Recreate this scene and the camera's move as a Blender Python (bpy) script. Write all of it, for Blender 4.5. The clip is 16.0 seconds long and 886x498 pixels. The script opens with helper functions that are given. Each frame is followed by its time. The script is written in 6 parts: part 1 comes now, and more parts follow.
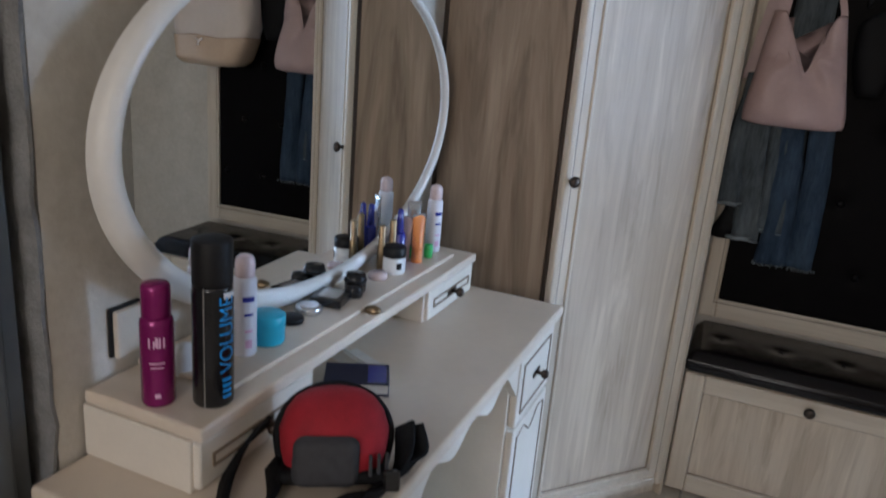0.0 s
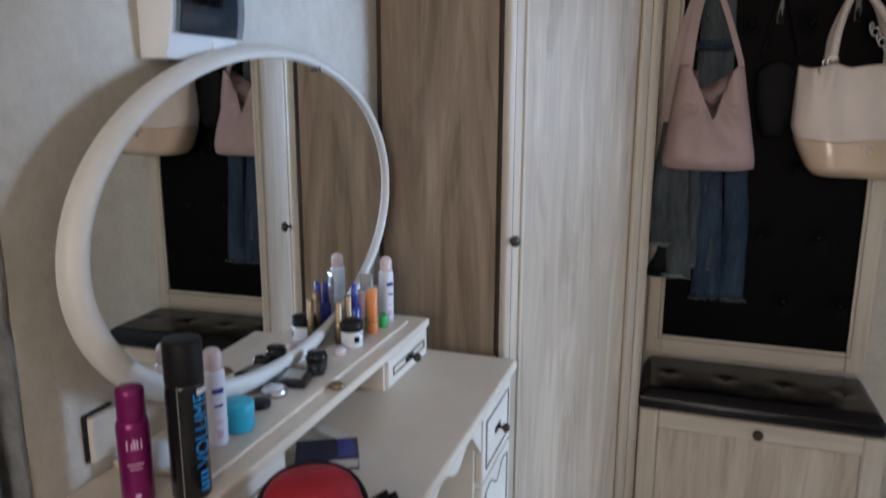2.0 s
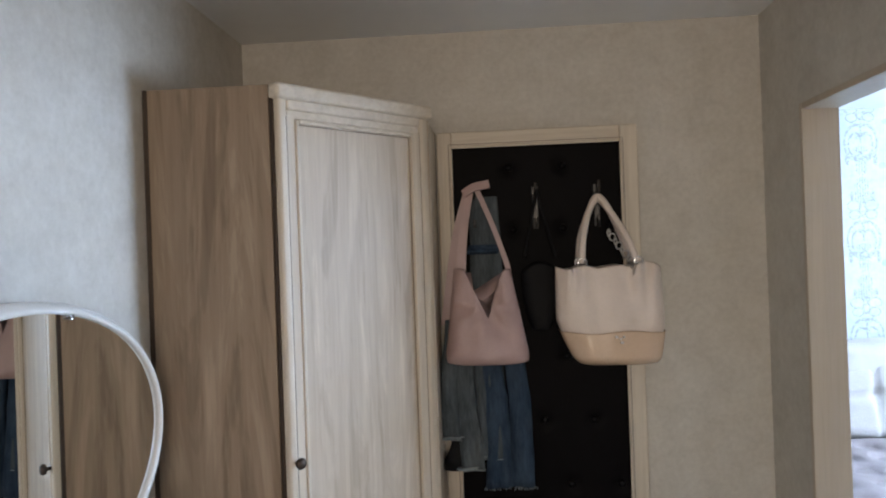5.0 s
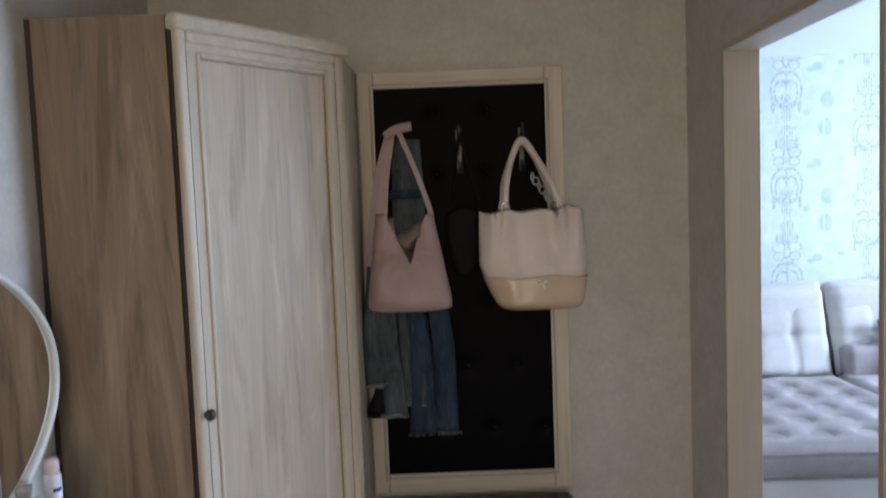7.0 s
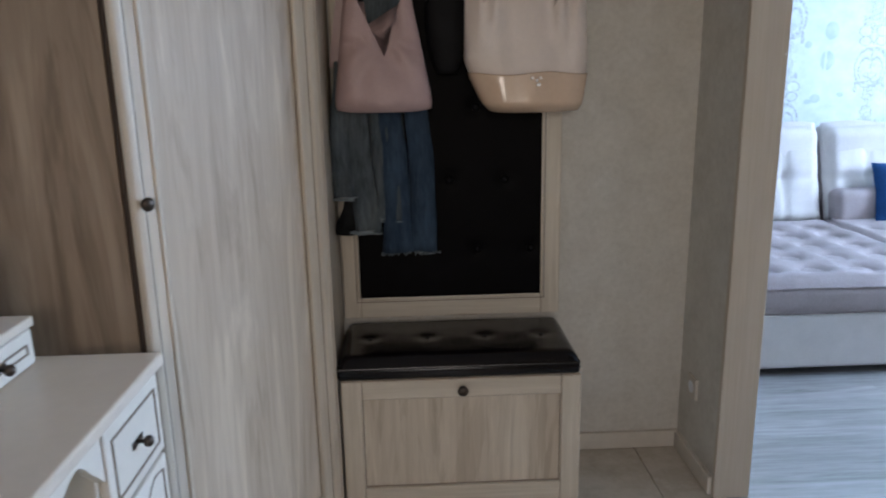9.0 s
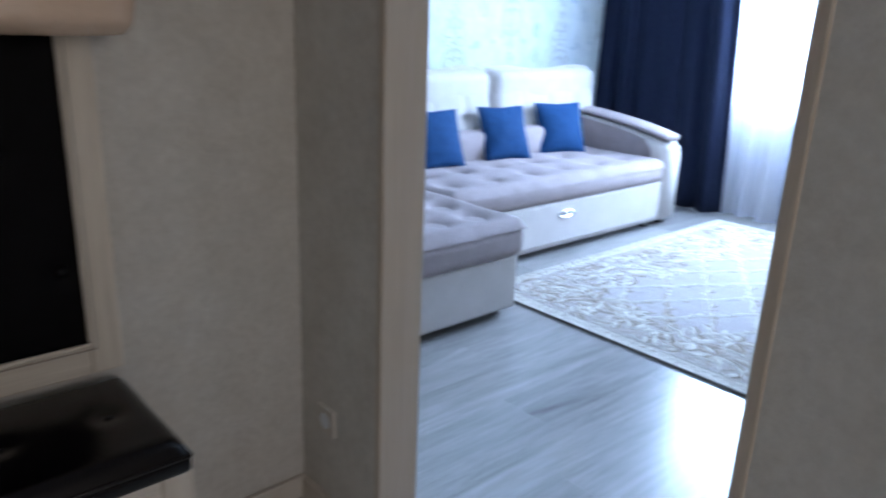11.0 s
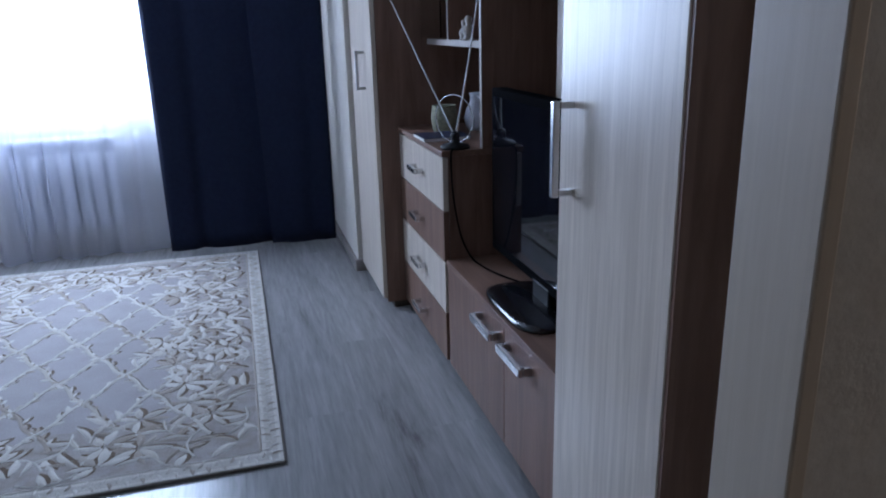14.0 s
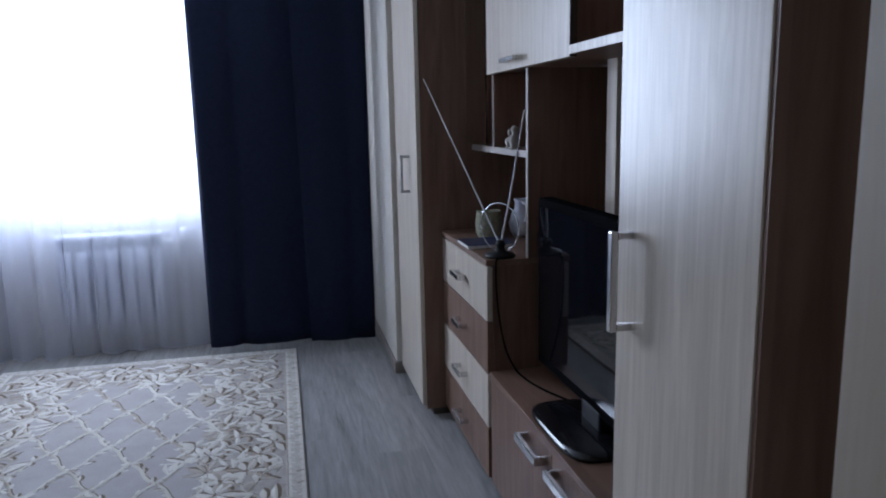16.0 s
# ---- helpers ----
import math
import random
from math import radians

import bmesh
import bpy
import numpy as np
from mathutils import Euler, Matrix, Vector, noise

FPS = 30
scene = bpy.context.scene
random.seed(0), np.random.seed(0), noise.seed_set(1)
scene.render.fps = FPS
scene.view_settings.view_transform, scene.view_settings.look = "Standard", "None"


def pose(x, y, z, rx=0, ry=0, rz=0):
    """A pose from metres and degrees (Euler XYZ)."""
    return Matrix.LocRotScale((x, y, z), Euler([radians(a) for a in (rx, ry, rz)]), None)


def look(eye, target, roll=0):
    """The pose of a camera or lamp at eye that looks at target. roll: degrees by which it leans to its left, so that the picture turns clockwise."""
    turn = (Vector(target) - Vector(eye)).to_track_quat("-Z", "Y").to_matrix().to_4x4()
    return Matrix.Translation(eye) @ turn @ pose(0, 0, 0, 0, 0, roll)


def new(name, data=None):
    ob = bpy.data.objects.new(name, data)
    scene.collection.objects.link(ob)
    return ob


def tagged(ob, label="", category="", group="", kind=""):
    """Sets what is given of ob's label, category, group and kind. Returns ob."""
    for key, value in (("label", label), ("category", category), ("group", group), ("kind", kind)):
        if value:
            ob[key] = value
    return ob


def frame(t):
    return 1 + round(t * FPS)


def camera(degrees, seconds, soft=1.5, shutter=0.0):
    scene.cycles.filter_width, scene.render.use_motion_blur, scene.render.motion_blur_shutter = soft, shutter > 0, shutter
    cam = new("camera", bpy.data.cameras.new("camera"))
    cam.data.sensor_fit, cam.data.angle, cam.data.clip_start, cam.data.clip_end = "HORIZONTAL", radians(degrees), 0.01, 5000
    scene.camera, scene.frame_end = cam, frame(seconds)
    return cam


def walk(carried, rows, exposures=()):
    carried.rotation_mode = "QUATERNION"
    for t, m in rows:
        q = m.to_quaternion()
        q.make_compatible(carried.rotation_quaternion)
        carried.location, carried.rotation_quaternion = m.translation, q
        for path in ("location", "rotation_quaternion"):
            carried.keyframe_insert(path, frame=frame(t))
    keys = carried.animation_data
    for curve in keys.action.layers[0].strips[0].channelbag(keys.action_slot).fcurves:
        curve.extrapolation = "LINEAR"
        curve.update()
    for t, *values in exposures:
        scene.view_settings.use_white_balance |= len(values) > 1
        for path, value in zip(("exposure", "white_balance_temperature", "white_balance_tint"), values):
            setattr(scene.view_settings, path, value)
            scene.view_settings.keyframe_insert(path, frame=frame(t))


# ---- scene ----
cam = camera(62.7, 16.0, soft=1.9, shutter=0.4)
EXPOSURE = [(0, 0.40, 5550, 12), (1, 0.56, 5700, 12), (3, 0.52, 5650, 12), (4.5, 0.8, 6000, 12), (7, 0.4, 5950, 12), (8, 0.4, 5900, 12), (10.4, 0.4, 5450, 12), (11.2, -0.06, 5400, 14), (12.2, -1.14, 5420, 18), (13.5, -1.27, 5650, 19), (14.5, -0.98, 5950, 20), (15, -0.95, 6100, 20), (16, -1.45, 6400, 20)]
WIN_W, FILL_W = 300, 20.5
PATH = [
    (0, (2.667, -2.49, 1.336), (1.932, -0.719, 0.77), 4.8),
    (0.5, (2.642, -2.507, 1.395), (1.898, -0.702, 0.96), 3.4),
    (1, (2.641, -2.525, 1.441), (1.927, -0.68, 1.147), 1.8),
    (1.5, (2.675, -2.542, 1.443), (1.998, -0.676, 1.19), 0.9),
    (2, (2.687, -2.557, 1.387), (2.065, -0.703, 0.969), 0.2),
    (2.5, (2.691, -2.576, 1.331), (2.102, -0.742, 0.79), 0.5),
    (3, (2.685, -2.558, 1.36), (2.139, -0.726, 0.774), 1.1),
    (3.5, (2.705, -2.544, 1.429), (2.243, -0.628, 1.088), 0.5),
    (4, (2.726, -2.535, 1.46), (2.405, -0.571, 1.266), 0.3),
    (4.5, (2.757, -2.542, 1.531), (2.531, -0.556, 1.457), -0.2),
    (4.7, (2.774, -2.55, 1.535), (2.578, -0.569, 1.54), -1.0),
    (6.8, (2.82, -2.489, 1.527), (2.866, -0.489, 1.496), -2.2),
    (7, (2.856, -2.487, 1.515), (2.856, -0.492, 1.378), -2.2),
    (7.5, (2.857, -2.474, 1.459), (2.851, -0.484, 1.253), -2.1),
    (8, (2.837, -2.451, 1.372), (2.787, -0.49, 0.982), -1.8),
    (8.2, (2.838, -2.425, 1.348), (2.759, -0.476, 0.909), -2.3),
    (10.3, (2.796, -1.742, 1.198), (3.533, 0.049, 0.698), 1.3),
    (10.5, (2.815, -1.65, 1.195), (3.663, 0.084, 0.67), 1.3),
    (10.7, (2.836, -1.57, 1.198), (3.797, 0.095, 0.646), 1.2),
    (11, (2.858, -1.44, 1.19), (4.137, -0.022, 0.596), 2.2),
    (11.5, (2.956, -1.217, 1.185), (4.456, -0.057, 0.549), 2.0),
    (12, (3.102, -1.005, 1.187), (4.744, -0.031, 0.59), 1.5),
    (12.5, (3.172, -0.872, 1.2), (5.022, -0.399, 0.607), 2.3),
    (13, (3.25, -0.79, 1.181), (5.156, -0.672, 0.589), 1.6),
    (13.5, (3.258, -0.708, 1.188), (5.149, -0.931, 0.577), 1.0),
    (14, (3.238, -0.649, 1.216), (5.082, -1.152, 0.626), -1.5),
    (14.5, (3.224, -0.631, 1.228), (5.093, -1.124, 0.714), -2.0),
    (15, (3.241, -0.631, 1.243), (5.13, -1.119, 0.802), -1.6),
    (15.5, (3.257, -0.629, 1.255), (5.157, -1.121, 0.87), -0.8),
    (16, (3.322, -0.654, 1.272), (5.245, -1.074, 0.917), -1.2),
]
walk(cam, [(t, look(e, g, r)) for t, e, g, r in PATH], EXPOSURE)
# ---------------------------------------------------------------- world and large lights
world = bpy.data.worlds.new("world")
scene.world = world
world.use_nodes = True
sky = world.node_tree.nodes.new("ShaderNodeTexSky")
sky.sky_type = "NISHITA"
sky.sun_disc = False
sky.sun_elevation = radians(38)
sky.sun_rotation = radians(200)
world.node_tree.nodes["Background"].inputs["Strength"].default_value = 0.12
world.node_tree.links.new(sky.outputs[0], world.node_tree.nodes["Background"].inputs[0])


def area(name, at, to, w, h, power, colour):
    data = bpy.data.lights.new(name, "AREA")
    data.shape, data.size, data.size_y, data.energy, data.color = "RECTANGLE", w, h, power, colour
    ob = new(name, data)
    ob.matrix_world = look(at, to)
    return ob


# daylight in the window's opening, then a warm lamp added to fill the hall
area("window_daylight", (7.72, 0.42, 1.48), (0, 0.42, 1.3), 1.5, 1.3, WIN_W, (0.66, 0.835, 1.0))
area("hall_fill_lamp", (2.75, -4.7, 1.75), (2.75, 0, 2.75), 1.0, 0.85, FILL_W, (1.0, 0.82, 0.62))


# ---------------------------------------------------------------- materials
def mat(name, rough=0.5, metal=0.0, spec=0.5):
    m = bpy.data.materials.new(name)
    m.use_nodes = True
    n = m.node_tree.nodes
    b = n["Principled BSDF"]
    b.inputs["Roughness"].default_value = rough
    b.inputs["Metallic"].default_value = metal
    b.inputs["Specular IOR Level"].default_value = spec
    return m, n, m.node_tree.links, b


def coords(n, l, scale, rot=(0, 0, 0)):
    tc = n.new("ShaderNodeTexCoord")
    mp = n.new("ShaderNodeMapping")
    mp.inputs["Scale"].default_value = scale
    mp.inputs["Rotation"].default_value = [radians(a) for a in rot]
    l.new(tc.outputs["Object"], mp.inputs["Vector"])
    return mp.outputs["Vector"]


def noise_of(n, l, vec, scale, detail=4.0, rough=0.55, bend=0.0):
    t = n.new("ShaderNodeTexNoise")
    t.inputs["Scale"].default_value, t.inputs["Detail"].default_value = scale, detail
    t.inputs["Roughness"].default_value, t.inputs["Distortion"].default_value = rough, bend
    if vec is not None:
        l.new(vec, t.inputs["Vector"])
    return t.outputs["Fac"]


def ramp(n, l, fac, stops):
    r = n.new("ShaderNodeValToRGB")
    while len(r.color_ramp.elements) < len(stops):
        r.color_ramp.elements.new(0.5)
    for e, (p, c) in zip(r.color_ramp.elements, stops):
        e.position, e.color = p, (*c, 1)
    l.new(fac, r.inputs["Fac"])
    return r.outputs["Color"]


def mix(n, l, fac, a, b, mode="MIX"):
    m = n.new("ShaderNodeMix")
    m.data_type, m.blend_type = "RGBA", mode
    for s, v in ((m.inputs[0], fac), (m.inputs[6], a), (m.inputs[7], b)):
        if isinstance(v, (int, float)):
            s.default_value = v
        elif isinstance(v, tuple):
            s.default_value = (*v, 1)
        else:
            l.new(v, s)
    return m.outputs[2]


def maths(n, l, op, a, b=0.0, c=0.0):
    m = n.new("ShaderNodeMath")
    m.operation = op
    for s, v in zip(m.inputs, (a, b, c)):
        if isinstance(v, (int, float)):
            s.default_value = v
        else:
            l.new(v, s)
    return m.outputs[0]


def bump(n, l, b, height, strength=0.2, dist=0.01):
    k = n.new("ShaderNodeBump")
    k.inputs["Strength"].default_value, k.inputs["Distance"].default_value = strength, dist
    l.new(height, k.inputs["Height"])
    l.new(k.outputs[0], b.inputs["Normal"])


def plain(name, colour, rough=0.5, metal=0.0, vary=0.12, scale=14.0, bumps=0.05, spec=0.5, coat=0.0):
    """One colour with mottling at two scales and a fine relief."""
    m, n, l, b = mat(name, rough, metal, spec)
    v = coords(n, l, (1, 1, 1))
    f = noise_of(n, l, v, scale)
    f2 = noise_of(n, l, v, scale * 9, 3)
    lo = tuple(c * (1 - vary) for c in colour)
    hi = tuple(min(1, c * (1 + vary)) for c in colour)
    c = mix(n, l, 0.3, ramp(n, l, f, [(0.3, lo), (0.7, hi)]), ramp(n, l, f2, [(0.3, lo), (0.7, hi)]))
    l.new(c, b.inputs["Base Color"])
    b.inputs["Coat Weight"].default_value = coat
    b.inputs["Coat Roughness"].default_value = 0.08
    if bumps:
        bump(n, l, b, f2, bumps, 0.004)
    return m


def wood(name, dark, light, along="z", rough=0.45, fine=70.0, broad=9.0, spec=0.4, contrast=0.5):
    """Laminate with a wood print whose grain runs along one axis: wide bands, streaks and fine pores."""
    m, n, l, b = mat(name, rough, 0, spec)
    info = n.new("ShaderNodeObjectInfo")

    def grain(stretch):
        k = {"x": (stretch, 1, 1), "y": (1, stretch, 1), "z": (1, 1, stretch)}[along]
        add = n.new("ShaderNodeVectorMath")
        add.operation = "MULTIPLY_ADD"
        l.new(info.outputs["Random"], add.inputs[0])
        add.inputs[1].default_value = (7, 11, 5)
        l.new(coords(n, l, k), add.inputs[2])
        return add.outputs[0]
    f = noise_of(n, l, grain(0.03), fine, 6, 0.65)
    s = noise_of(n, l, grain(0.05), fine * 0.33, 5, 0.6, 0.8)
    g = noise_of(n, l, grain(0.11), broad, 5, 0.58, 2.6)
    mid = tuple((a + c) / 2 for a, c in zip(dark, light))
    cf = ramp(n, l, f, [(0.36, dark), (0.5, mid), (0.64, light)])
    cs = ramp(n, l, s, [(0.41, dark), (0.5, mid), (0.60, light)])
    cg = ramp(n, l, g, [(0.38, dark), (0.46, mid), (0.54, mid), (0.62, light)])
    c = mix(n, l, contrast, mix(n, l, 0.55, cf, cs), cg)
    l.new(c, b.inputs["Base Color"])
    rr = n.new("ShaderNodeMapRange")
    rr.inputs["To Min"].default_value, rr.inputs["To Max"].default_value = rough - 0.08, rough + 0.1
    l.new(f, rr.inputs["Value"])
    l.new(rr.outputs[0], b.inputs["Roughness"])
    bump(n, l, b, f, 0.12, 0.002)
    return m


OAK_D = wood("oak_side_laminate", (0.155, 0.107, 0.070), (0.355, 0.272, 0.195), fine=75, broad=6, contrast=0.62)
OAK_L = wood("pale_oak_laminate", (0.39, 0.315, 0.235), (0.68, 0.595, 0.48), fine=85, broad=7, contrast=0.6)
OAK_F = wood("pale_moulded_frame", (0.49, 0.42, 0.33), (0.66, 0.59, 0.485), fine=90, contrast=0.35)
OAK_FX = wood("pale_moulded_frame_across", (0.49, 0.42, 0.33), (0.66, 0.59, 0.485), "x", fine=90, contrast=0.35)
OAK_H = wood("pale_oak_across", (0.39, 0.315, 0.235), (0.68, 0.595, 0.48), "x", fine=85, broad=7, contrast=0.6)
ASH = wood("pale_ash_laminate", (0.47, 0.395, 0.32), (0.67, 0.585, 0.49), fine=150, contrast=0.2, rough=0.3, spec=0.45)
LINING = wood("grooved_lining_laminate", (0.455, 0.385, 0.30), (0.515, 0.44, 0.35), fine=150, contrast=0.1)
BROWN = wood("brown_plum_laminate", (0.125, 0.064, 0.042), (0.235, 0.134, 0.092))
BROWN_X = wood("brown_plum_across", (0.125, 0.064, 0.042), (0.235, 0.134, 0.092), "x")
CREAM = plain("cream_painted_board", (0.67, 0.585, 0.485), 0.28, vary=0.05, scale=6)
CREAM_L = plain("cream_white_lacquer", (0.71, 0.66, 0.58), 0.3, vary=0.05)
FRAME_W = plain("cream_grey_frame_lacquer", (0.66, 0.645, 0.615), 0.42, vary=0.06, scale=7)
PATINA = plain("brown_patina_line", (0.20, 0.15, 0.10), 0.5)
SHELF_EDGE = plain("taupe_shelf_edging", (0.33, 0.28, 0.25), 0.45)
GROOVE = plain("soft_brown_groove", (0.27, 0.225, 0.18), 0.55)
EDGE = plain("dark_board_edge", (0.05, 0.034, 0.024), 0.6)
LEATHER = plain("black_leatherette", (0.004, 0.003, 0.004), 0.17, vary=0.25, scale=30, bumps=0.12, spec=0.3)
LEATHER_M = plain("matt_black_leatherette", (0.0035, 0.003, 0.0035), 0.5, vary=0.25, scale=30, bumps=0.2, spec=0.05)
STUD = plain("black_covered_button", (0.005, 0.0045, 0.005), 0.4, spec=0.1)
BRONZE = plain("aged_bronze", (0.07, 0.055, 0.045), 0.35, 0.9)
CHROME = plain("satin_chrome", (0.72, 0.72, 0.73), 0.2, 1.0, vary=0.05)
HOOK = plain("dark_nickel_hook", (0.075, 0.072, 0.070), 0.45, 1.0, vary=0.15)
STEEL = plain("brushed_steel", (0.45, 0.44, 0.43), 0.35, 1.0, vary=0.08)
WHITE_P = plain("white_plastic", (0.72, 0.74, 0.76), 0.35, vary=0.04, bumps=0.02)
BLACK_P = plain("black_gloss_plastic", (0.010, 0.010, 0.012), 0.12, vary=0.1, bumps=0.0)
BLACK_M = plain("black_matt_plastic", (0.009, 0.009, 0.010), 0.5, spec=0.22)
GREY_D = plain("dark_grey_door_metal", (0.075, 0.08, 0.082), 0.55, vary=0.2, scale=5)
PLASTER = plain("rough_plaster", (0.42, 0.42, 0.41), 0.9, vary=0.25, scale=22, bumps=0.6)
GREY_P = plain("mottled_grey_plaster", (0.20, 0.20, 0.20), 0.9, vary=0.35, scale=26, bumps=0.6)
CEIL = plain("white_stretch_ceiling", (0.78, 0.79, 0.80), 0.5, vary=0.02)
PAINT = plain("cream_wall_paper", (0.56, 0.51, 0.44), 0.8, vary=0.06, scale=20, bumps=0.2)
WINFRAME = plain("white_window_plastic", (0.8, 0.8, 0.8), 0.3, vary=0.03)
ENAMEL = plain("grey_white_radiator_enamel", (0.56, 0.56, 0.57), 0.35, vary=0.05)
NAVY = plain("navy_curtain_cloth", (0.0082, 0.0122, 0.031), 0.85, vary=0.2, scale=40, bumps=0.3, spec=0.2)
BLUE = plain("royal_blue_cushion", (0.009, 0.045, 0.135), 0.8, vary=0.2, scale=60, bumps=0.3, spec=0.2)
MAUVE = plain("mauve_velour", (0.31, 0.26, 0.262), 0.85, vary=0.14, scale=11, bumps=0.25, spec=0.25)
SILVER = plain("pale_silver_velour", (0.51, 0.472, 0.447), 0.75, vary=0.07, scale=12, bumps=0.2, spec=0.3)


def hall_paper():
    m, n, l, b = mat("mottled_hall_wallpaper", 0.75, 0, 0.25)
    v = coords(n, l, (1, 1, 1))
    f = noise_of(n, l, v, 9, 6, 0.7)
    g = noise_of(n, l, v, 55, 4, 0.6)
    c1 = ramp(n, l, f, [(0.34, (0.49, 0.453, 0.393)), (0.5, (0.555, 0.518, 0.457)), (0.66, (0.61, 0.575, 0.514))])
    c2 = ramp(n, l, g, [(0.3, (0.44, 0.412, 0.37)), (0.7, (0.63, 0.605, 0.555))])
    l.new(mix(n, l, 0.35, c1, c2), b.inputs["Base Color"])
    bump(n, l, b, g, 0.35, 0.004)
    return m


def room_paper():
    """Pale blue-grey paper with half-drop columns of scroll medallions and loose blue blooms between them."""
    m, n, l, b = mat("scroll_print_wallpaper", 0.7, 0, 0.3)
    tc = n.new("ShaderNodeTexCoord")
    sep = n.new("ShaderNodeSeparateXYZ")
    l.new(tc.outputs["Object"], sep.inputs[0])
    wob = noise_of(n, l, tc.outputs["Object"], 16, 3)
    fine = noise_of(n, l, tc.outputs["Object"], 70, 2)

    def op(kind, a, c=0.0):
        return maths(n, l, kind, a, c)

    def both(*marks):
        out = marks[0]
        for k in marks[1:]:
            out = op("MAXIMUM", out, k)
        return out
    across = op("SUBTRACT", op("ADD", op("ADD", sep.outputs[0], sep.outputs[1]), op("MULTIPLY", wob, 0.014)), 2.007)
    up = op("ADD", sep.outputs[2], op("MULTIPLY", fine, 0.010))
    TALL = 0.585

    def cell(xc, zc, wide, tall=TALL):
        u = op("SUBTRACT", op("FLOORED_MODULO", op("ADD", across, wide / 2 - xc), wide), wide / 2)
        w = op("SUBTRACT", op("FLOORED_MODULO", op("ADD", up, tall / 2 - zc), tall), tall / 2)
        return u, w

    def oval(u, w, cu, cw, ru, rw):
        du, dw = op("DIVIDE", op("SUBTRACT", u, cu), ru), op("DIVIDE", op("SUBTRACT", w, cw), rw)
        return op("SQRT", op("ADD", op("MULTIPLY", du, du), op("MULTIPLY", dw, dw)))

    def ring(u, w, cu, cw, ru, rw, line):
        return op("LESS_THAN", op("ABSOLUTE", op("SUBTRACT", oval(u, w, cu, cw, ru, rw), 1.0)), line)

    def blot(u, w, cu, cw, ru, rw):
        return op("LESS_THAN", oval(u, w, cu, cw, ru, rw), 1.0)

    def column(xc, zc):
        u, w = cell(xc, zc, 1.004)
        a = op("ABSOLUTE", u)
        combed = op("GREATER_THAN", op("SINE", op("MULTIPLY", u, 420.0)), -0.2)
        marks = both(
            ring(a, w, 0.022, 0.0, 0.072, 0.105, 0.10), ring(a, w, 0.030, -0.015, 0.040, 0.070, 0.14),
            op("MULTIPLY", blot(u, w, 0, -0.045, 0.046, 0.022), combed), op("MULTIPLY", blot(u, w, 0, -0.145, 0.034, 0.055), combed),
            blot(u, w, 0, 0.055, 0.007, 0.065), blot(a, w, 0.082, -0.105, 0.012, 0.035),
            ring(a, w, 0.048, 0.150, 0.032, 0.026, 0.16), ring(a, w, 0.050, 0.205, 0.040, 0.030, 0.12),
            op("MULTIPLY", blot(u, w, 0, -0.255, 0.042, 0.045), combed), op("MULTIPLY", blot(u, w, 0, 0.262, 0.050, 0.05), combed),
            blot(a, w, 0.062, 0.262, 0.010, 0.032), ring(a, w, 0.0, 0.19, 0.018, 0.05, 0.2))
        return op("MULTIPLY", marks, ramp(n, l, fine, [(0.36, (0, 0, 0)), (0.56, (1, 1, 1))]))

    def blooms(xc, zc):
        u, w = cell(xc, zc, 1.004)
        return both(blot(u, w, 0, 0, 0.040, 0.052), op("MULTIPLY", blot(u, w, -0.012, -0.165, 0.042, 0.055), op("GREATER_THAN", op("ABSOLUTE", op("ADD", u, 0.020)), 0.006)),
                    blot(u, w, -0.062, 0.205, 0.030, 0.026), blot(u, w, -0.105, 0.188, 0.024, 0.014), blot(u, w, 0.085, 0.225, 0.022, 0.014), blot(u, w, -0.13, -0.075, 0.022, 0.02))
    scroll = both(column(4.985, 1.52), column(5.487, 1.24))
    bloom = op("MULTIPLY", both(blooms(5.236, 1.45), blooms(5.738, 1.17)), ramp(n, l, wob, [(0.3, (0.35, 0.35, 0.35)), (0.65, (1, 1, 1))]))
    base = ramp(n, l, noise_of(n, l, tc.outputs["Object"], 12), [(0.3, (0.50, 0.545, 0.555)), (0.7, (0.60, 0.635, 0.635))])
    u, w = cell(4.985, 0.0, 0.502)
    belt = op("SUBTRACT", 1.0, op("MINIMUM", 1.0, op("DIVIDE", op("ABSOLUTE", u), 0.13)))
    wash = ramp(n, l, noise_of(n, l, tc.outputs["Object"], 9, 5, 0.7), [(0.46, (0, 0, 0)), (0.66, (1, 1, 1))])
    speck = ramp(n, l, noise_of(n, l, tc.outputs["Object"], 34, 4, 0.7), [(0.52, (0, 0, 0)), (0.64, (1, 1, 1))])
    base = mix(n, l, op("MULTIPLY", wash, 0.30), base, (0.36, 0.41, 0.44))
    base = mix(n, l, op("MULTIPLY", op("MULTIPLY", speck, belt), 0.55), base, (0.31, 0.30, 0.27))
    c = mix(n, l, op("MULTIPLY", bloom, 0.58), base, (0.25, 0.33, 0.40))
    c = mix(n, l, op("MULTIPLY", scroll, 0.66), c, (0.25, 0.24, 0.205))
    l.new(c, b.inputs["Base Color"])
    bump(n, l, b, scroll, 0.15, 0.002)
    return m


